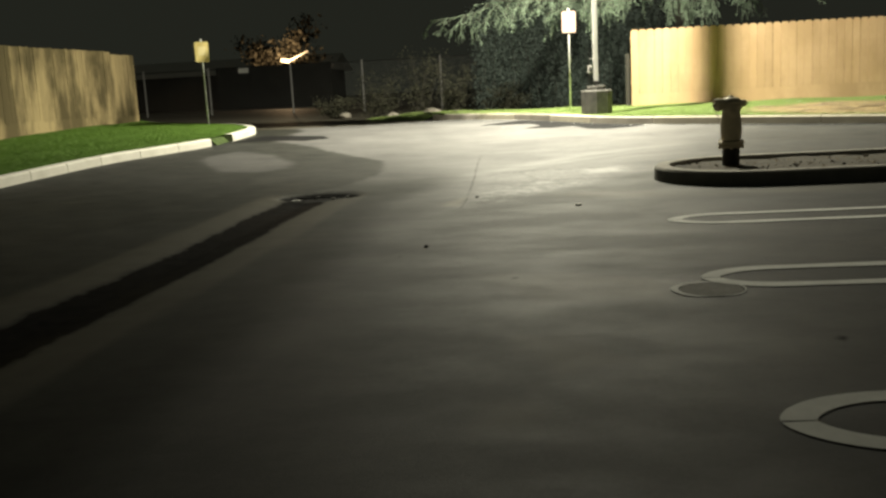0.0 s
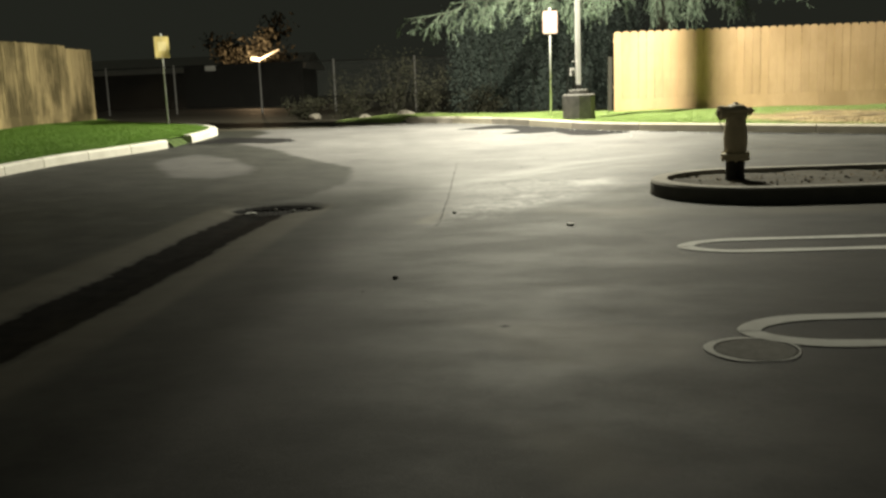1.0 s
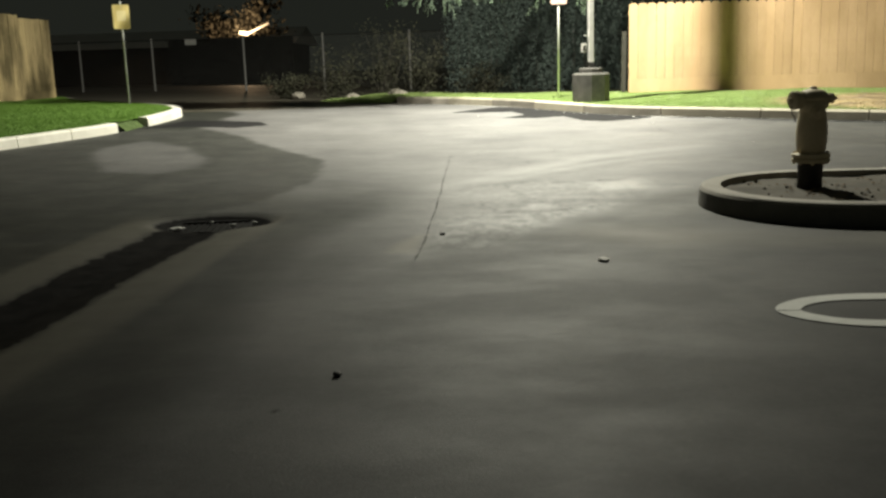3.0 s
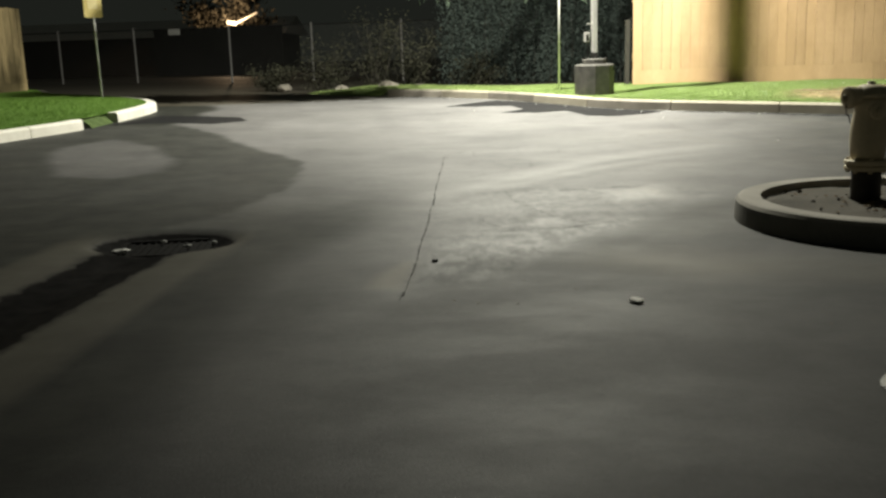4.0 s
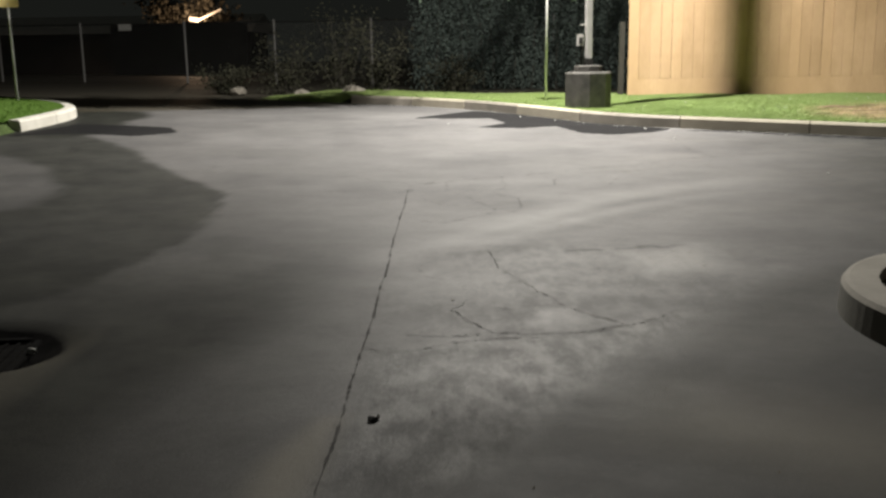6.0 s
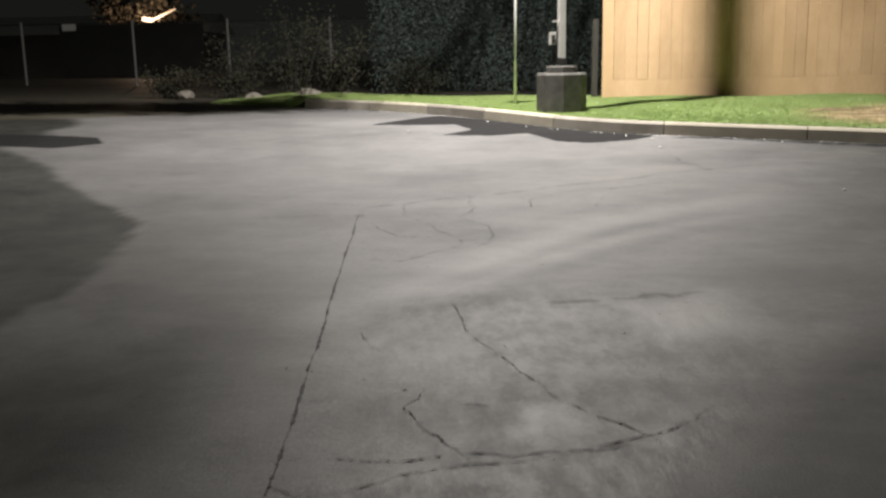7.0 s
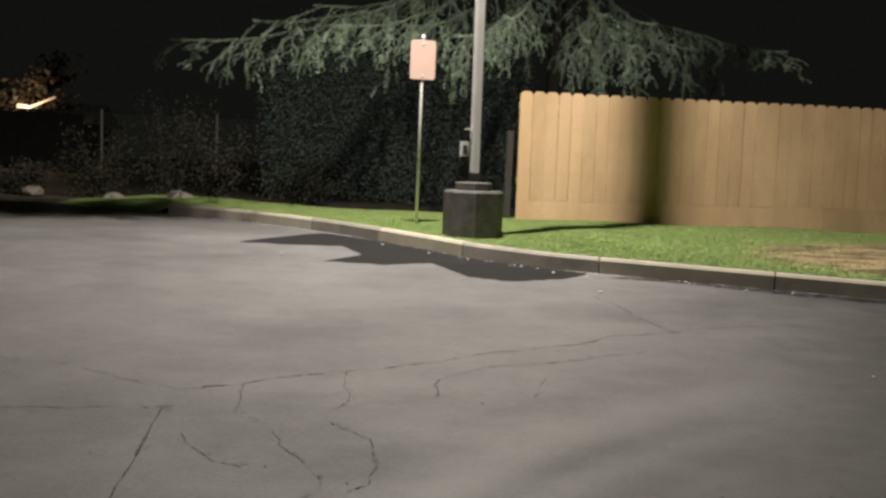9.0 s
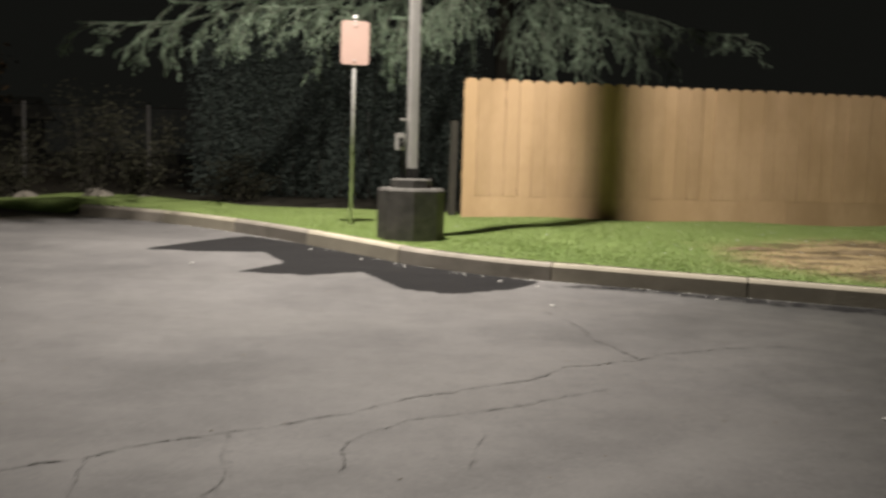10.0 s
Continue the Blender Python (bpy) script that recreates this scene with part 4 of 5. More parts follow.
# ---- fences ----
def picket_mesh(w, h, t, ear, mat, name="picket"):
    bm = bmesh.new()
    prof = [(-w / 2, 0), (w / 2, 0), (w / 2, h - ear), (w / 2 - ear, h), (-w / 2 + ear, h), (-w / 2, h - ear)]
    fr = [bm.verts.new((px, -t / 2, pz)) for px, pz in prof]
    bk = [bm.verts.new((px, t / 2, pz)) for px, pz in prof]
    bm.faces.new(fr)
    bm.faces.new(bk[::-1])
    for k in range(6):
        bm.faces.new((fr[k], bk[k], bk[(k + 1) % 6], fr[(k + 1) % 6]))
    bmesh.ops.recalc_face_normals(bm, faces=bm.faces)
    me = bpy.data.meshes.new(name)
    bm.to_mesh(me)
    bm.free()
    me.materials.append(mat)
    return me


def board_fence(name, a, b, top_a, top_b, base_fn, pitch, mat, label, ear, seed, kick=0.28, jitter=0.006, step_top=0.0):
    f = tagged(new(name), label, "fence", kind="structure")
    a, b = Vector((*a, 0)), Vector((*b, 0))
    d = b - a
    L = d.length
    ang = math.atan2(d.y, d.x)
    nrm = Vector((-d.y, d.x, 0)).normalized()
    rnd = random.Random(seed)
    n = int(L / pitch)
    tall = 1.55 + step_top + 0.03 * (step_top > 0)
    me = [picket_mesh(pitch - gap, tall, 0.018, ear, mat) for gap in (0.003, 0.005, 0.009)]
    for k in range(n):
        p = a + d * ((k + 0.5) * pitch / L)
        top = top_a + (top_b - top_a) * k / n + (rnd.random() - 0.5) * jitter + (step_top if L - k * pitch > 1.6 else 0)
        ob = new("picket", me[rnd.randrange(3)])
        ob.parent = f
        ob.matrix_basis = Matrix.Translation((p.x, p.y, top - tall)) @ Matrix.Rotation(ang, 4, "Z") @ pose(0, (rnd.random() - 0.5) * 0.004, 0, (rnd.random() - 0.5) * 0.4, (rnd.random() - 0.5) * jitter * 40, 0)
    # kick boards along the foot, in lengths
    bl = 2.4
    for k in range(int(math.ceil(L / bl))):
        s, e = k * bl, min(L, (k + 1) * bl) - 0.004
        ps, pe = a + d * (s / L), a + d * (e / L)
        V = []
        for p, at in ((ps, s), (pe, e)):
            zb = base_fn(p.x, p.y) - 0.04
            zt = top_a + (top_b - top_a) * at / L - 1.545
            for off in (-0.008, 0.02):
                q = p + nrm * off
                V += [(q.x, q.y, zb), (q.x, q.y, zt)]
        F = [(0, 4, 5, 1), (2, 3, 7, 6), (0, 1, 3, 2), (4, 6, 7, 5), (1, 5, 7, 3), (0, 2, 6, 4)]
        mesh_ob("kick_board", V, F, mat, f)
        # post behind
        bm = bmesh.new()
        box(bm, 0.09, 0.09, 1.9, Matrix.Translation((ps.x + nrm.x * 0.07 + d.x / L * 0.07, ps.y + nrm.y * 0.07 + d.y / L * 0.07, top_a - 1.06)) @ Matrix.Rotation(ang, 4, "Z"))
        part("fence_post", bm, mat, f)
    for hz in (0.28, 1.35):
        bm = bmesh.new()
        c = (a + b) / 2 + nrm * 0.03
        box(bm, L, 0.036, 0.085, Matrix.Translation((c.x, c.y, (top_a + top_b) / 2 - 1.55 + hz)) @ Matrix.Rotation(ang, 4, "Z") @ Matrix.Rotation(-math.atan2(top_b - top_a, L), 4, "Y"))
        part("rail", bm, mat, f)
    return f


board_fence("fence_tan", (3.6, 25.16), (15.0, 25.75), 2.30, 2.30, lambda x, y: float(rise(x, y)) + 0.13, 0.19, M_WOOD, "tan wooden board fence with dog-eared pickets and a kick board", 0.042, 11)
board_fence("fence_old", (-9.85, 12.0), (-9.75, 27.1), 2.38, 2.50, lambda x, y: float(rise(x, y)) + 0.13, 0.145, M_OLDWOOD, "weathered old wooden board fence beside the lawn", 0.012, 12, jitter=0.02, step_top=0.06)


def end_post(x, y, top_z):
    """Old square post standing just beyond the fence's end."""
    z = float(rise(x, y)) + 0.1
    bm = bmesh.new()
    box(bm, 0.085, 0.085, top_z - z + 0.2, pose(x, y, (top_z + z - 0.2) / 2, 0.6, 0.5, 9), 0.006)
    tagged(part("wooden_post", bm, M_BARK), "dark weathered square wooden post behind the fence's end", "post")


end_post(3.555, 25.62, 1.75)


# ---- chain-link fence at the back of the lot ----
def chain_fence():
    f = tagged(new("chain_link_fence"), "dim galvanised chain-link fence in front of dark trees", "fence", kind="structure")
    y = 38.9
    xs = [-20.1, -17.2, -14.28, -11.6, -8.25, -5.38, -2.28, 0.6, 3.5, 6.4, 9.3, 12.2]
    for i, x in enumerate(xs):
        zb = float(rise(x, y))
        bm = bmesh.new()
        lathe(bm, [(0.035, -0.2), (0.035, 2.40 - zb), (0.042, 2.405 - zb), (0.03, 2.45 - zb), (0.01, 2.465 - zb)], 8, pose(x, y, zb))
        part("fence_post", bm, M_CHAINPOST, f)
    rail = [[(Vector((xs[0], y, 2.38)), 0.02), (Vector((xs[-1], y, 2.38)), 0.02)]]
    V, F = tube_mesh(rail, 6)
    mesh_ob("top_rail", V, F, M_IRON, f)
    V, F = [], []
    w = 0.003
    z0, z1 = 0.55, 2.38
    step = 0.11
    n = int((xs[-1] - xs[0]) / step)
    for k in range(-int((z1 - z0) / step), n):
        for s in (1, -1):
            xa = xs[0] + k * step
            xb = xa + (z1 - z0)
            za, zb = (z0, z1) if s > 0 else (z1, z0)
            b = len(V)
            V += [(xa - w, y + 0.02 * s, za), (xa + w, y + 0.02 * s, za), (xb + w, y + 0.02 * s, zb), (xb - w, y + 0.02 * s, zb)]
            F.append((b, b + 1, b + 2, b + 3))
    ob = mesh_ob("wire_mesh", V, F, M_WIRE, f)
    ob["kind"] = "stuff"
    bm = bmesh.new()
    box(bm, 0.42, 0.01, 0.2, pose(-10.15, 38.85, 2.28), 0.003)
    tagged(part("notice_plate", bm, M_LITTER), "small white notice plate on the chain-link fence", "sign")


chain_fence()


# ---- leaves and trees ----
def leaf_cloud(centres, radius, count, size, seed):
    """Many small folded leaves scattered round given centres."""
    rs = np.random.RandomState(seed)
    C = np.array(centres)
    c = C[rs.randint(0, len(C), count)]
    off = rs.randn(count, 3) * np.array(radius) * 0.55
    P = c + off
    u = rs.randn(count, 3)
    u /= np.linalg.norm(u, axis=1)[:, None]
    w = rs.randn(count, 3)
    w -= (w * u).sum(1)[:, None] * u
    w /= np.linalg.norm(w, axis=1)[:, None]
    s = size * (0.6 + 0.8 * rs.rand(count, 1))
    V = np.stack([P - u * s, P + w * s * 0.45, P + u * s, P - w * s * 0.45], 1).reshape(-1, 3)
    F = [(4 * i, 4 * i + 1, 4 * i + 2, 4 * i + 3) for i in range(count)]
    return V.tolist(), F


def limb(a, b, r0, r1, sag, rnd, n=9):
    a, b = Vector(a), Vector(b)
    out = []
    for k in range(n):
        t = k / (n - 1)
        p = a.lerp(b, t)
        p.z += sag * math.sin(math.pi * t)
        p += Vector((rnd.uniform(-1, 1), rnd.uniform(-1, 1), rnd.uniform(-1, 1))) * 0.05 * math.sin(math.pi * t)
        out.append((p, r0 + (r1 - r0) * t))
    return out


def cedar(x, y, z, limbs, height, seed, name="cedar_tree"):
    """Deodar: level limbs whose side twigs hang down in tassels, thick with short needles."""
    rnd = random.Random(seed)
    t = tagged(new(name), "tall weeping cedar with drooping grey-green sprays", "tree")
    trunk = [(Vector((x + 0.06 * math.sin(k), y, z - 0.2 + height * k / 12)), 0.30 * (1 - k / 12.5) + 0.02) for k in range(13)]
    V, F = tube_mesh([trunk], 12)
    mesh_ob("trunk", V, F, M_BARK, t, True)
    NP, ND = [], []

    def needled(a, b, gap):
        for i in range(max(2, int((b - a).length / gap))):
            NP.append(a.lerp(b, rnd.random()))
            ND.append((b - a).normalized())
    for (tip, z0, sag, hang) in limbs:
        path = [(p + Vector((0, 0, (z0 - tip[2]) * ((1 - k / 15) ** 1.6 - (1 - k / 15)))), r) for k, (p, r) in enumerate(limb((x, y, z0), tip, 0.02, 0.006, sag, rnd, 16))]
        V, F = tube_mesh([path], 6)
        mesh_ob("limb", V, F, M_BARK, t, True)
        twigs = []
        n = len(path)
        way = (path[-1][0] - path[0][0]).normalized()
        side = way.cross(Vector((0, 0, 1)))
        m = int(min((path[-1][0] - path[0][0]).length, 9.5) * 1.9)
        for j in range(m):
            u = min(0.999, 0.5 + 0.5 * (j + rnd.random() * 0.8) / m)
            k0 = int(u * (n - 1))
            p = path[k0][0].lerp(path[k0 + 1][0], (u * (n - 1)) % 1)
            sgn = 1 if j % 2 else -1
            out = side * sgn * rnd.uniform(0.15, 0.6) * (1.2 - 0.7 * u) + way * rnd.uniform(0.25, 0.75)
            ln = hang * rnd.uniform(0.35, 1.25) * (1.15 - 0.4 * u)
            q = []
            for k in range(8):
                f = k / 7
                q.append((p + out * (1 - (1 - f) ** 2) + Vector((rnd.uniform(-.03, .03), rnd.uniform(-.03, .03), -ln * f ** 1.6)), 0.009 * (1 - f) + 0.002))
            twigs.append(q)
            for k in range(7):
                needled(q[k][0], q[k + 1][0], 0.0030)
            for c in range(rnd.randint(4, 7)):
                a0 = q[rnd.randint(2, 6)][0]
                o2 = Vector((rnd.uniform(-1, 1), rnd.uniform(-1, 1), 0)) * 0.17 + out.normalized() * 0.12
                l2 = ln * rnd.uniform(0.12, 0.4)
                sub = [(a0 + o2 * (1 - (1 - f) ** 2) + Vector((0, 0, -l2 * f ** 1.5)), 0.005 * (1 - f) + 0.0015) for f in (0, 0.25, 0.5, 0.75, 1)]
                twigs.append(sub)
                for k in range(4):
                    needled(sub[k][0], sub[k + 1][0], 0.003)
        for k in range(9, n - 1):
            needled(path[k][0], path[k + 1][0], 0.0025)
        V, F = tube_mesh(twigs, 4)
        mesh_ob("twig", V, F, M_BARK, t)["kind"] = "stuff"
    # an unseen high spray, placed beside the lamp head to shade the verge below it
    bough = limb((x, y, 9.2), (1.4, 23.1, 6.3), 0.05, 0.014, 0.25, rnd, 16)
    spray = limb((1.4, 23.1, 6.3), (0.81, 22.41, 6.1), 0.014, 0.012, 0.0, rnd, 4) + limb((0.81, 22.41, 6.1), (-0.69, 22.18, 5.95), 0.02, 0.006, 0.04, rnd, 10)[1:]
    V, F = tube_mesh([bough, spray], 6)
    mesh_ob("limb", V, F, M_BARK, t, True)
    cents = [tuple(q + Vector((0, 0, -0.06 * k))) for q, _ in spray[3:] for k in range(3)]
    V, F = leaf_cloud(cents, (0.3, 0.34, 0.2), 5200, 0.045, seed)
    mesh_ob("foliage", V, F, M_CEDAR, t)["kind"] = "stuff"
    rs = np.random.RandomState(seed)
    P, D = np.array([tuple(p) for p in NP]), np.array([tuple(p) for p in ND])
    k = len(P)
    r = rs.randn(k, 3)
    r -= (r * D).sum(1)[:, None] * D * 0.5
    r /= np.linalg.norm(r, axis=1)[:, None]
    ln = 0.014 + 0.024 * rs.rand(k, 1)
    w = np.cross(r, rs.randn(k, 3))
    w = w / np.linalg.norm(w, axis=1)[:, None] * 0.0024
    V = np.stack([P - w, P + w, P + r * ln + w * 0.4, P + r * ln - w * 0.4], 1).reshape(-1, 3)
    mesh_ob("foliage", V.tolist(), [(4 * i, 4 * i + 1, 4 * i + 2, 4 * i + 3) for i in range(k)], M_CEDAR, t)["kind"] = "stuff"
    return t


cedar(6.4, 35.0, 0.4, [
    ((-1.3, 25.5, 2.82), 7.2, 0.15, 0.6),
    ((-0.2, 25.6, 3.15), 7.4, 0.15, 0.75),
    ((0.9, 25.3, 3.1), 7.3, 0.15, 0.8),
    ((1.9, 25.3, 3.15), 7.2, 0.15, 0.95),
    ((2.6, 25.0, 3.0), 7.0, 0.15, 0.95),
    ((0.6, 27.4, 3.7), 7.6, 0.1, 0.7),
    ((3.4, 25.6, 3.4), 7.4, 0.1, 0.8),
    ((5.0, 26.7, 3.25), 6.6, 0.1, 0.9),
    ((5.7, 26.5, 3.2), 6.8, 0.1, 0.85),
    ((5.45, 27.4, 3.8), 7.2, 0.1, 0.9),
    ((6.3, 27.4, 3.7), 7.2, 0.1, 0.9),
    ((6.85, 26.6, 3.2), 6.4, 0.1, 0.7),
    ((8.2, 26.5, 3.22), 6.0, 0.2, 0.45),
    ((2.0, 24.2, 4.6), 7.9, 0.2, 0.8),
    ((8.2, 27.6, 4.9), 7.9, 0.2, 0.7),
], 11.0, 21)


def broad_tree(x, y, z, height, spread, leaves, size, mat, seed, label, low=0.35):
    rnd = random.Random(seed)
    t = tagged(new("tree"), label, "tree")
    trunk = [(Vector((x + 0.1 * math.sin(k * 1.3), y, z - 0.2 + height * 0.75 * k / 8)), 0.22 * (1 - k / 9)+0.02) for k in range(9)]
    paths, cents = [trunk], []
    for k in range(11):
        a = trunk[2 + k % 6][0]
        ang = k * 2.4 + rnd.random()
        rr = spread * rnd.uniform(0.5, 1.0)
        b = (a.x + rr * math.cos(ang), a.y + rr * math.sin(ang), z + height * rnd.uniform(low, 1.0))
        paths.append(limb(a, b, 0.06, 0.015, 0.2, rnd, 6))
        for q, _ in paths[-1][2:]:
            cents.append(tuple(q))
    V, F = tube_mesh(paths, 6)
    mesh_ob("trunk", V, F, M_BARK, t, True)
    V, F = leaf_cloud(cents, (spread * 0.3, spread * 0.3, height * 0.09), leaves, size, seed)
    mesh_ob("crown", V, F, mat, t)["kind"] = "stuff"
    return t


def shrub(x, y, z, w, h, leaves, seed, label, mat=None):
    t = tagged(new("shrub"), label, "shrub", "shrubs at the back of the lot")
    rnd = random.Random(seed)
    cents, stems = [], []
    for k in range(16):
        ang = rnd.random() * 6.28
        b = (x + w * rnd.uniform(0.1, 0.9) * math.cos(ang), y + w * 0.7 * rnd.uniform(0.1, 0.9) * math.sin(ang), z + h * rnd.uniform(0.3, 1.0))
        p = limb((x + rnd.uniform(-.2, .2) * w, y, z - 0.05), b, 0.015, 0.005, 0.08, rnd, 5)
        stems.append(p)
        cents += [tuple(q) for q, _ in p[1:]]
    V, F = tube_mesh(stems, 4)
    mesh_ob("stem", V, F, M_BARK, t)["kind"] = "stuff"
    V, F = leaf_cloud(cents, (w * 0.3, w * 0.25, h * 0.16), leaves, 0.034, seed)
    mesh_ob("foliage", V, F, mat or M_SHRUB, t)["kind"] = "stuff"


for i, (x, y, w, h) in enumerate([(-3.4, 30.2, 1.0, 1.3), (-2.2, 30.6, 1.0, 1.9), (-1.2, 29.9, 0.8, 1.5), (-4.7, 29.8, 0.7, 0.6), (0.4, 31.0, 1.0, 0.9)]):
    shrub(x, y, float(rise(x, y)) + 0.02, w, h, 1800, 40 + i, "low straggly green shrub in the dark bed")


def hedge(x0, x1, y, depth, height, leaves, seed):
    """Tall untrimmed planting: many upright stems, small leaves all over, a ragged top."""
    t = tagged(new("hedge"), "tall dark green unclipped hedge behind the lawn", "hedge")
    rnd = random.Random(seed)
    stems, cents = [], []
    n = int((x1 - x0) / 0.16)
    for k in range(n):
        x, yy = x0 + (x1 - x0) * (k + rnd.random()) / n, y + rnd.uniform(-0.5, 0.5) * depth
        z = float(rise(x, yy))
        h = height * (0.86 + 0.14 * math.sin(x * 1.9) * math.sin(x * 0.8 + 1)) * rnd.uniform(0.82, 1.05)
        q = limb((x, yy, z - 0.05), (x + rnd.uniform(-0.3, 0.3), yy + rnd.uniform(-0.2, 0.2), z + h), 0.02, 0.004, 0.0, rnd, 12)
        stems.append(q)
        cents += [tuple(c) for c, _ in q[1:]]
    V, F = tube_mesh(stems, 4)
    mesh_ob("stem", V, F, M_BARK, t)["kind"] = "stuff"
    V, F = leaf_cloud(cents, (0.3, 0.35, 0.3), leaves, 0.034, seed)
    mesh_ob("foliage", V, F, M_HEDGE, t)["kind"] = "stuff"


hedge(-0.5, 5.4, 33.8, 1.1, 4.0, 52000, 61)
broad_tree(-13.3, 57.0, 0.5, 5.0, 2.4, 2200, 0.15, M_RUST, 95, "leafy tree lit warm by a porch lamp", 0.42)


# low house far behind
def far_house():
    h = tagged(new("far_house"), "low dark house with a grey roof beyond the fence", "house")
    bm = bmesh.new()
    box(bm, 26, 6, 2.4, pose(-24, 62, 1.6))
    part("wall", bm, M_DARKWALL, h)
    bm = bmesh.new()
    vs = [bm.verts.new(v) for v in ((-37.5, 58.4, 2.7), (-10.5, 58.4, 2.7), (-10.5, 62, 3.75), (-37.5, 62, 3.75), (-37.5, 65.6, 2.7), (-10.5, 65.6, 2.7))]
    bm.faces.new((vs[0], vs[1], vs[2], vs[3]))
    bm.faces.new((vs[3], vs[2], vs[5], vs[4]))
    bm.faces.new((vs[1], vs[5], vs[2]))
    bm.faces.new((vs[0], vs[3], vs[4]))
    part("roof", bm, M_ROOF, h)
    bm = bmesh.new()
    box(bm, 1.25, 0.06, 0.1, pose(-11.75, 55.3, 3.42, 0, -24, 0), 0.01)
    box(bm, 0.5, 0.05, 0.2, pose(-12.55, 55.3, 3.2, 0, 10, 0), 0.01)
    # dark wall added to hide the lamp-lit trunk and ground behind it
    pw = bmesh.new()
    box(pw, 6.5, 0.2, 2.4, pose(-12.9, 53.9, 1.75))
    part("screen_wall", pw, M_DARKWALL, h)
    part("porch_gable", bm, M_PALE, h, "pale porch gable board under a warm lamp")


far_house()

# ---- drain inlet with its grate and debris ----
def drain():
    x, y = DRAIN
    z = g(x, y)
    d = tagged(new("storm_drain"), "dark iron storm drain grate clogged with debris", "drain")
    d.matrix_world = pose(x, y, z + 0.004, 0, 0, 8)
    bm = bmesh.new()
    for sx, sy, ox, oy in ((0.62, 0.04, 0, 0.25), (0.62, 0.04, 0, -0.25), (0.04, 0.54, 0.29, 0), (0.04, 0.54, -0.29, 0)):
        box(bm, sx, sy, 0.03, pose(ox, oy, 0.012), 0.004)
    part("frame", bm, M_GRATE, d)
    bm = bmesh.new()
    box(bm, 0.55, 0.47, 0.016, pose(0, 0, 0.001), 0.003)
    part("silt", bm, M_GRATE, d, "black silt clogging the grate")
    me = None
    for k in range(11):
        if me is None:
            bm = bmesh.new()
            box(bm, 0.018, 0.46, 0.026, None, 0.003)
            b = part("bar", bm, M_GRATE, d)
            me = b.data
        else:
            b = new("bar", me)
            b.parent = d
        b.matrix_basis = pose(-0.25 + 0.05 * k, 0, 0.004)


drain()


def lump(name, x, y, z, s, mat, label, cat, seed, flat=0.55):
    rnd = random.Random(seed)
    bm = bmesh.new()
    bmesh.ops.create_icosphere(bm, subdivisions=2, radius=1)
    for v in bm.verts:
        k = 1 + 0.28 * noise.noise(v.co * 1.6 + Vector((seed, 0, 0))) + 0.06 * rnd.uniform(-1, 1)
        v.co = Vector((v.co.x * s[0] * k, v.co.y * s[1] * k, v.co.z * s[2] * k))
    ob = part(name, bm, mat)
    ob.matrix_world = pose(x, y, z + s[2] * 0.8, 0, 0, rnd.uniform(0, 180))
    return tagged(ob, label, cat)


lump("stone", 1.455, 9.98, g(1.455, 9.98), (0.045, 0.03, 0.012), M_STONE, "pale flat stone lying on the asphalt", "stone", 3)
lump("clod", 0.248, 7.958, g(0.248, 7.958), (0.023, 0.017, 0.011), M_IRON, "small dark clod on the asphalt", "clod", 4)
lump("clod", 0.468, 10.95, g(0.468, 10.95), (0.026, 0.017, 0.011), M_IRON, "small dark clod beside the crack", "clod", 5)
for i, (x, y, s) in enumerate([(-1.6, 11.60, 0.06), (-1.42, 11.88, 0.025), (-1.2, 11.72, 0.03), (-1.05, 11.80, 0.02)]):
    lump("debris", x, y, g(x, y) + 0.03, (s, s * 0.5, 0.012), M_LITTER, "pale scrap of litter on the drain grate", "litter", 20 + i)
rnd = random.Random(77)
for i, (x, y) in enumerate([(1.55, 22.25), (2.0, 21.55), (2.35, 21.1), (3.05, 20.35), (3.3, 20.1), (4.2, 20.0), (4.6, 19.6), (3.2, 19.3), (4.0, 16.6), (0.5, 21.2)]):
    s = rnd.uniform(0.01, 0.026)
    lump("litter", x, y, g(x, y), (s, s * 0.6, 0.006), M_LITTER, "small pale scrap lying near the kerb", "litter", 100 + i)


# loose bits: grit washed along the kerb foot, flecks in the grass, leaf litter in the island
def bits(name, spots, size, mat, label, cat, seed):
    rnd = random.Random(seed)
    V, F = [], []
    for x, y, z in spots:
        s = size * rnd.uniform(0.4, 1.3)
        a = rnd.random() * 6.283
        ca, sa = math.cos(a) * s, math.sin(a) * s
        b = len(V)
        for u, v, w in ((1, 0, 0.1), (0.1, 0.6, 0.15), (-1, 0.1, 0.05), (-0.1, -0.6, 0.2), (0, 0, 0.5)):
            V.append((x + u * ca - v * sa, y + u * sa + v * ca, z + w * s))
        F += [(b, b + 1, b + 4), (b + 1, b + 2, b + 4), (b + 2, b + 3, b + 4), (b + 3, b, b + 4)]
    return tagged(mesh_ob(name, V, F, mat), label, cat, kind="stuff")


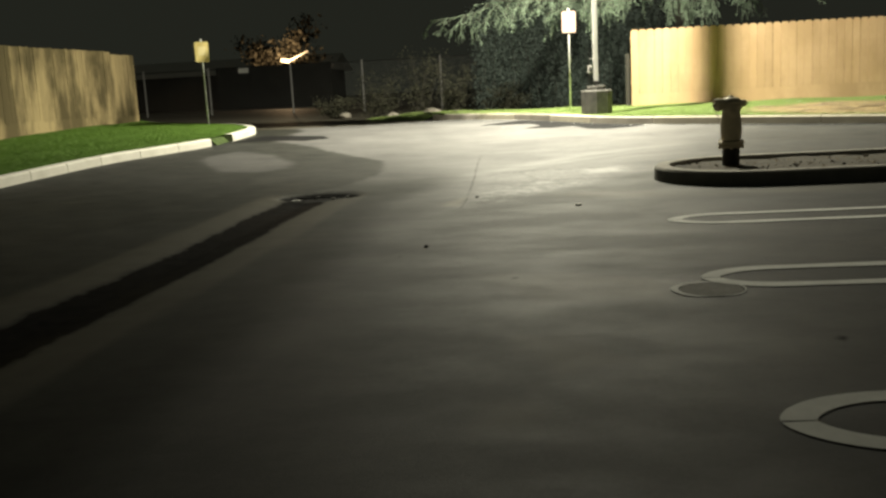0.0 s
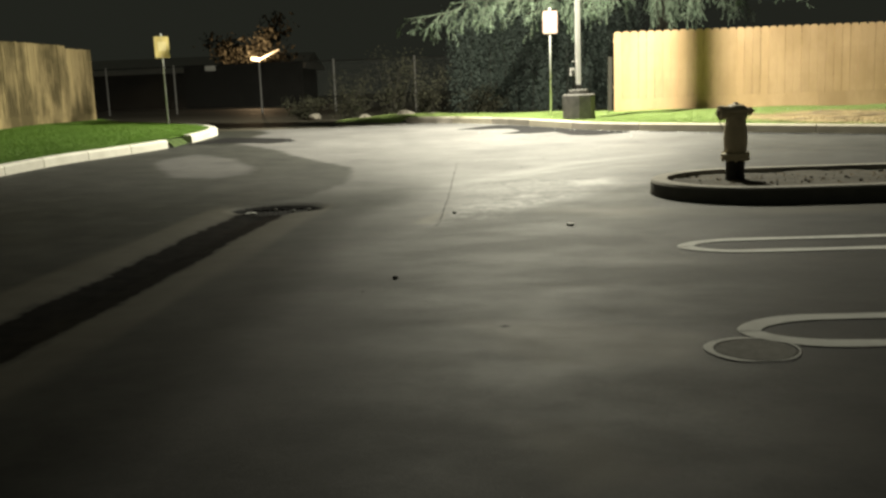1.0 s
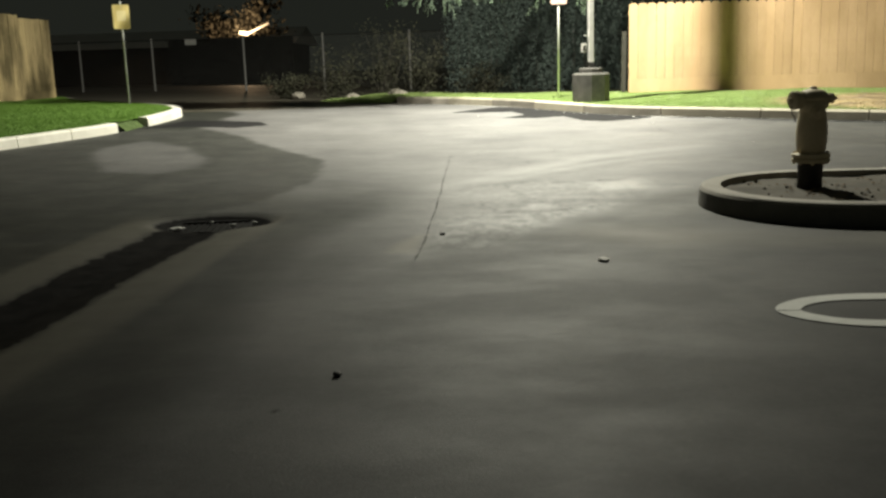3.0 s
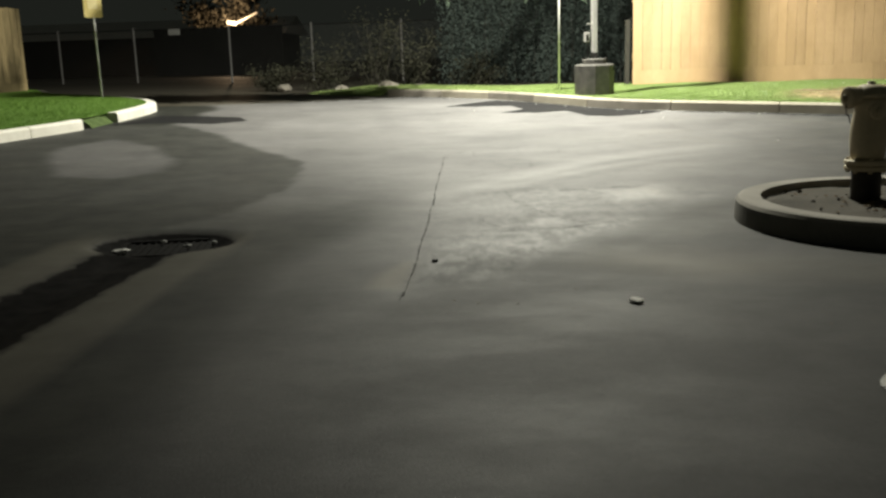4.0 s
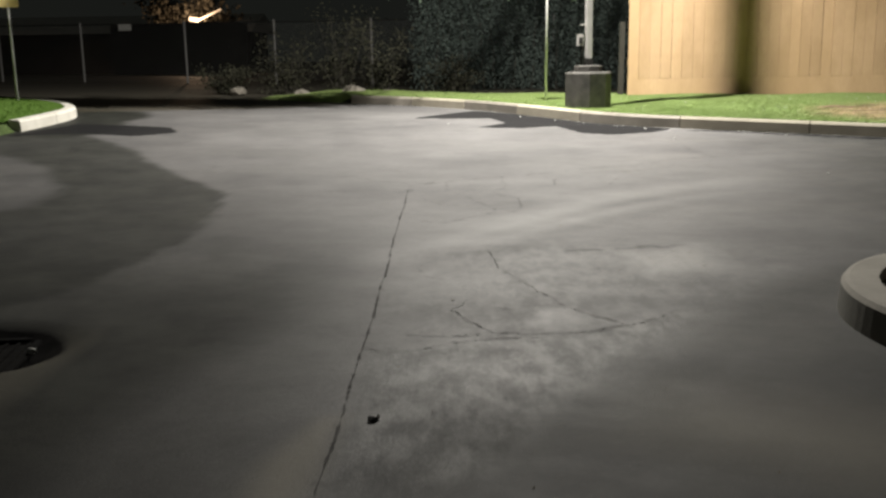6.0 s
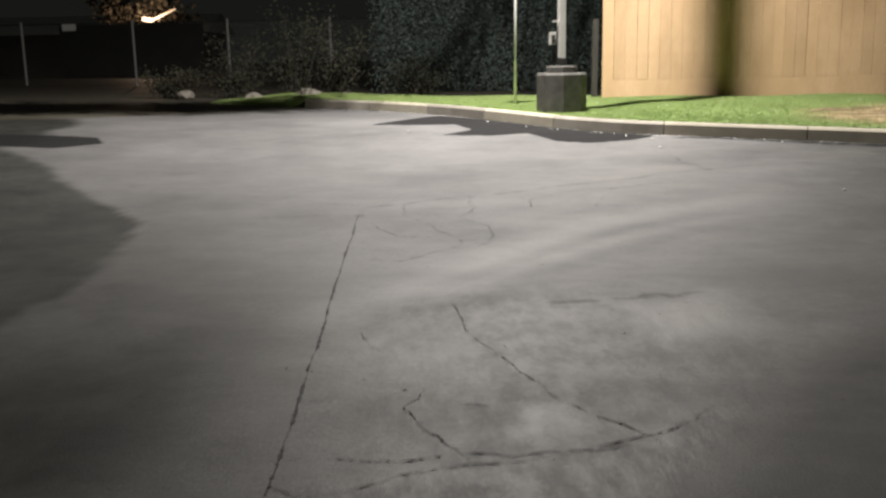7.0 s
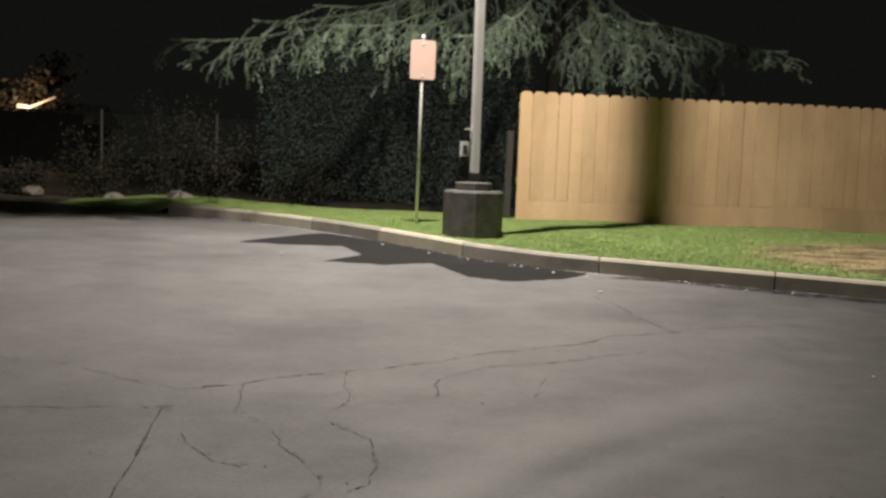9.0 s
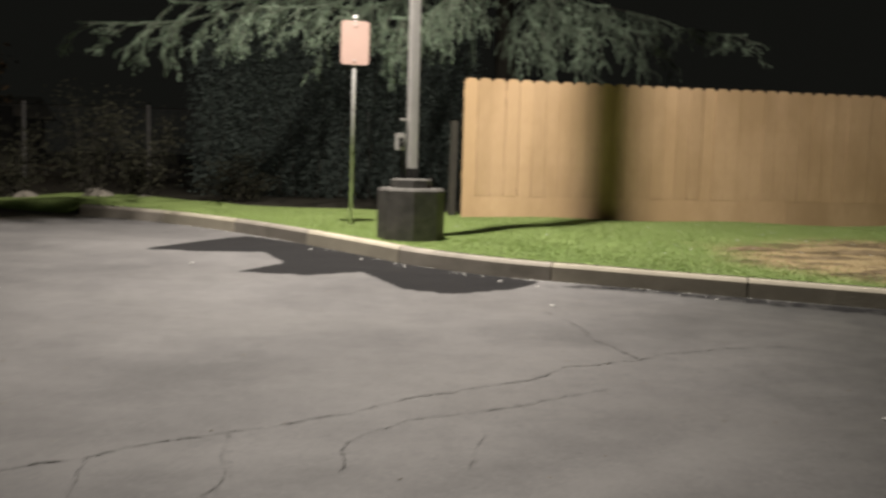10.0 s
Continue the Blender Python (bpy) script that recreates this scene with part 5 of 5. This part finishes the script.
rnd = random.Random(5)
foot = [p for p in smooth_line(RK[::-1], 0.02) if -2.5 < p.x < 7.5]
spots = []
for k in range(260):
    p = foot[rnd.randrange(len(foot))]
    if math.sin(p.x * 3.1) + math.sin(p.x * 7.7) < rnd.uniform(-1.2, 1.2):
        continue
    d = rnd.random() ** 2 * 0.22 + 0.015
    x, y = p.x - 0.5 * d, p.y - 0.87 * d
    spots.append((x, y, g(x, y)))
bits("gutter_grit", spots, 0.010, M_LITTER, "pale grit and leaf crumbs along the kerb foot", "grit", 6)
spots = []
for k in range(60):
    x, y = rnd.uniform(3.0, 8.5), rnd.uniform(20.9, 24.8)
    spots.append((x, y, float(rise(x, y)) + 0.172))
bits("grass_flecks", spots, 0.016, M_LITTER, "pale fallen bits scattered on the grass", "litter", 7)
spots = []
for k in range(260):
    x, y = rnd.uniform(2.85, 7.0), 11.95 + rnd.uniform(-0.7, 0.7)
    spots.append((x, y, g(x, y) + 0.118))
bits("leaf_litter", spots, 0.024, M_DUGSOIL, "brown dry leaf litter on the island's soil", "leaf litter", 8)
spots = []
for k in range(240):
    x, y = rnd.gauss(1.6, 1.4), rnd.uniform(9.5, 21)
    if x < 2.2 or y > 13.4:
        spots.append((x, y, g(x, y)))
bits("asphalt_grit", spots, 0.007, M_DUGSOIL, "loose small grit on the asphalt", "grit", 9)


# manhole cover with a worn ring of paint
def manhole():
    x, y = 1.95, 6.22
    z = g(x, y)
    m = tagged(new("manhole_cover"), "round iron manhole cover with worn white ring", "manhole cover")
    m.matrix_world = pose(x, y, z)
    bm = bmesh.new()
    lathe(bm, [(0.165, -0.02), (0.165, 0.003), (0.158, 0.005)], 32)
    part("lid", bm, M_COVER, m)
    V, F = [], []
    for k in range(33):
        a = 2 * math.pi * k / 32
        w = 0.009 + 0.03 * max(0.0, math.cos(a - 2.9)) + 0.004 * math.sin(5 * a)
        for r in (0.166 + 0.006, 0.172 + w):
            V.append((r * math.cos(a), r * math.sin(a), 0.006))
        if k:
            F.append((2 * k - 2, 2 * k - 1, 2 * k + 1, 2 * k))
    mesh_ob("paint_ring", V, F, M_PAINT, m)


manhole()

# stones edging the dark bed
for i, (x, y, s) in enumerate([(-4.4, 29.6, 0.3), (-2.9, 29.2, 0.26), (-1.7, 28.9, 0.42), (-0.9, 28.6, 0.3)]):
    lump("bed_stone", x, y, float(rise(x, y)), (s, s * 0.6, s * 0.35), M_CONCRETE, "rough grey stone edging the dark bed", "stone", 200 + i)
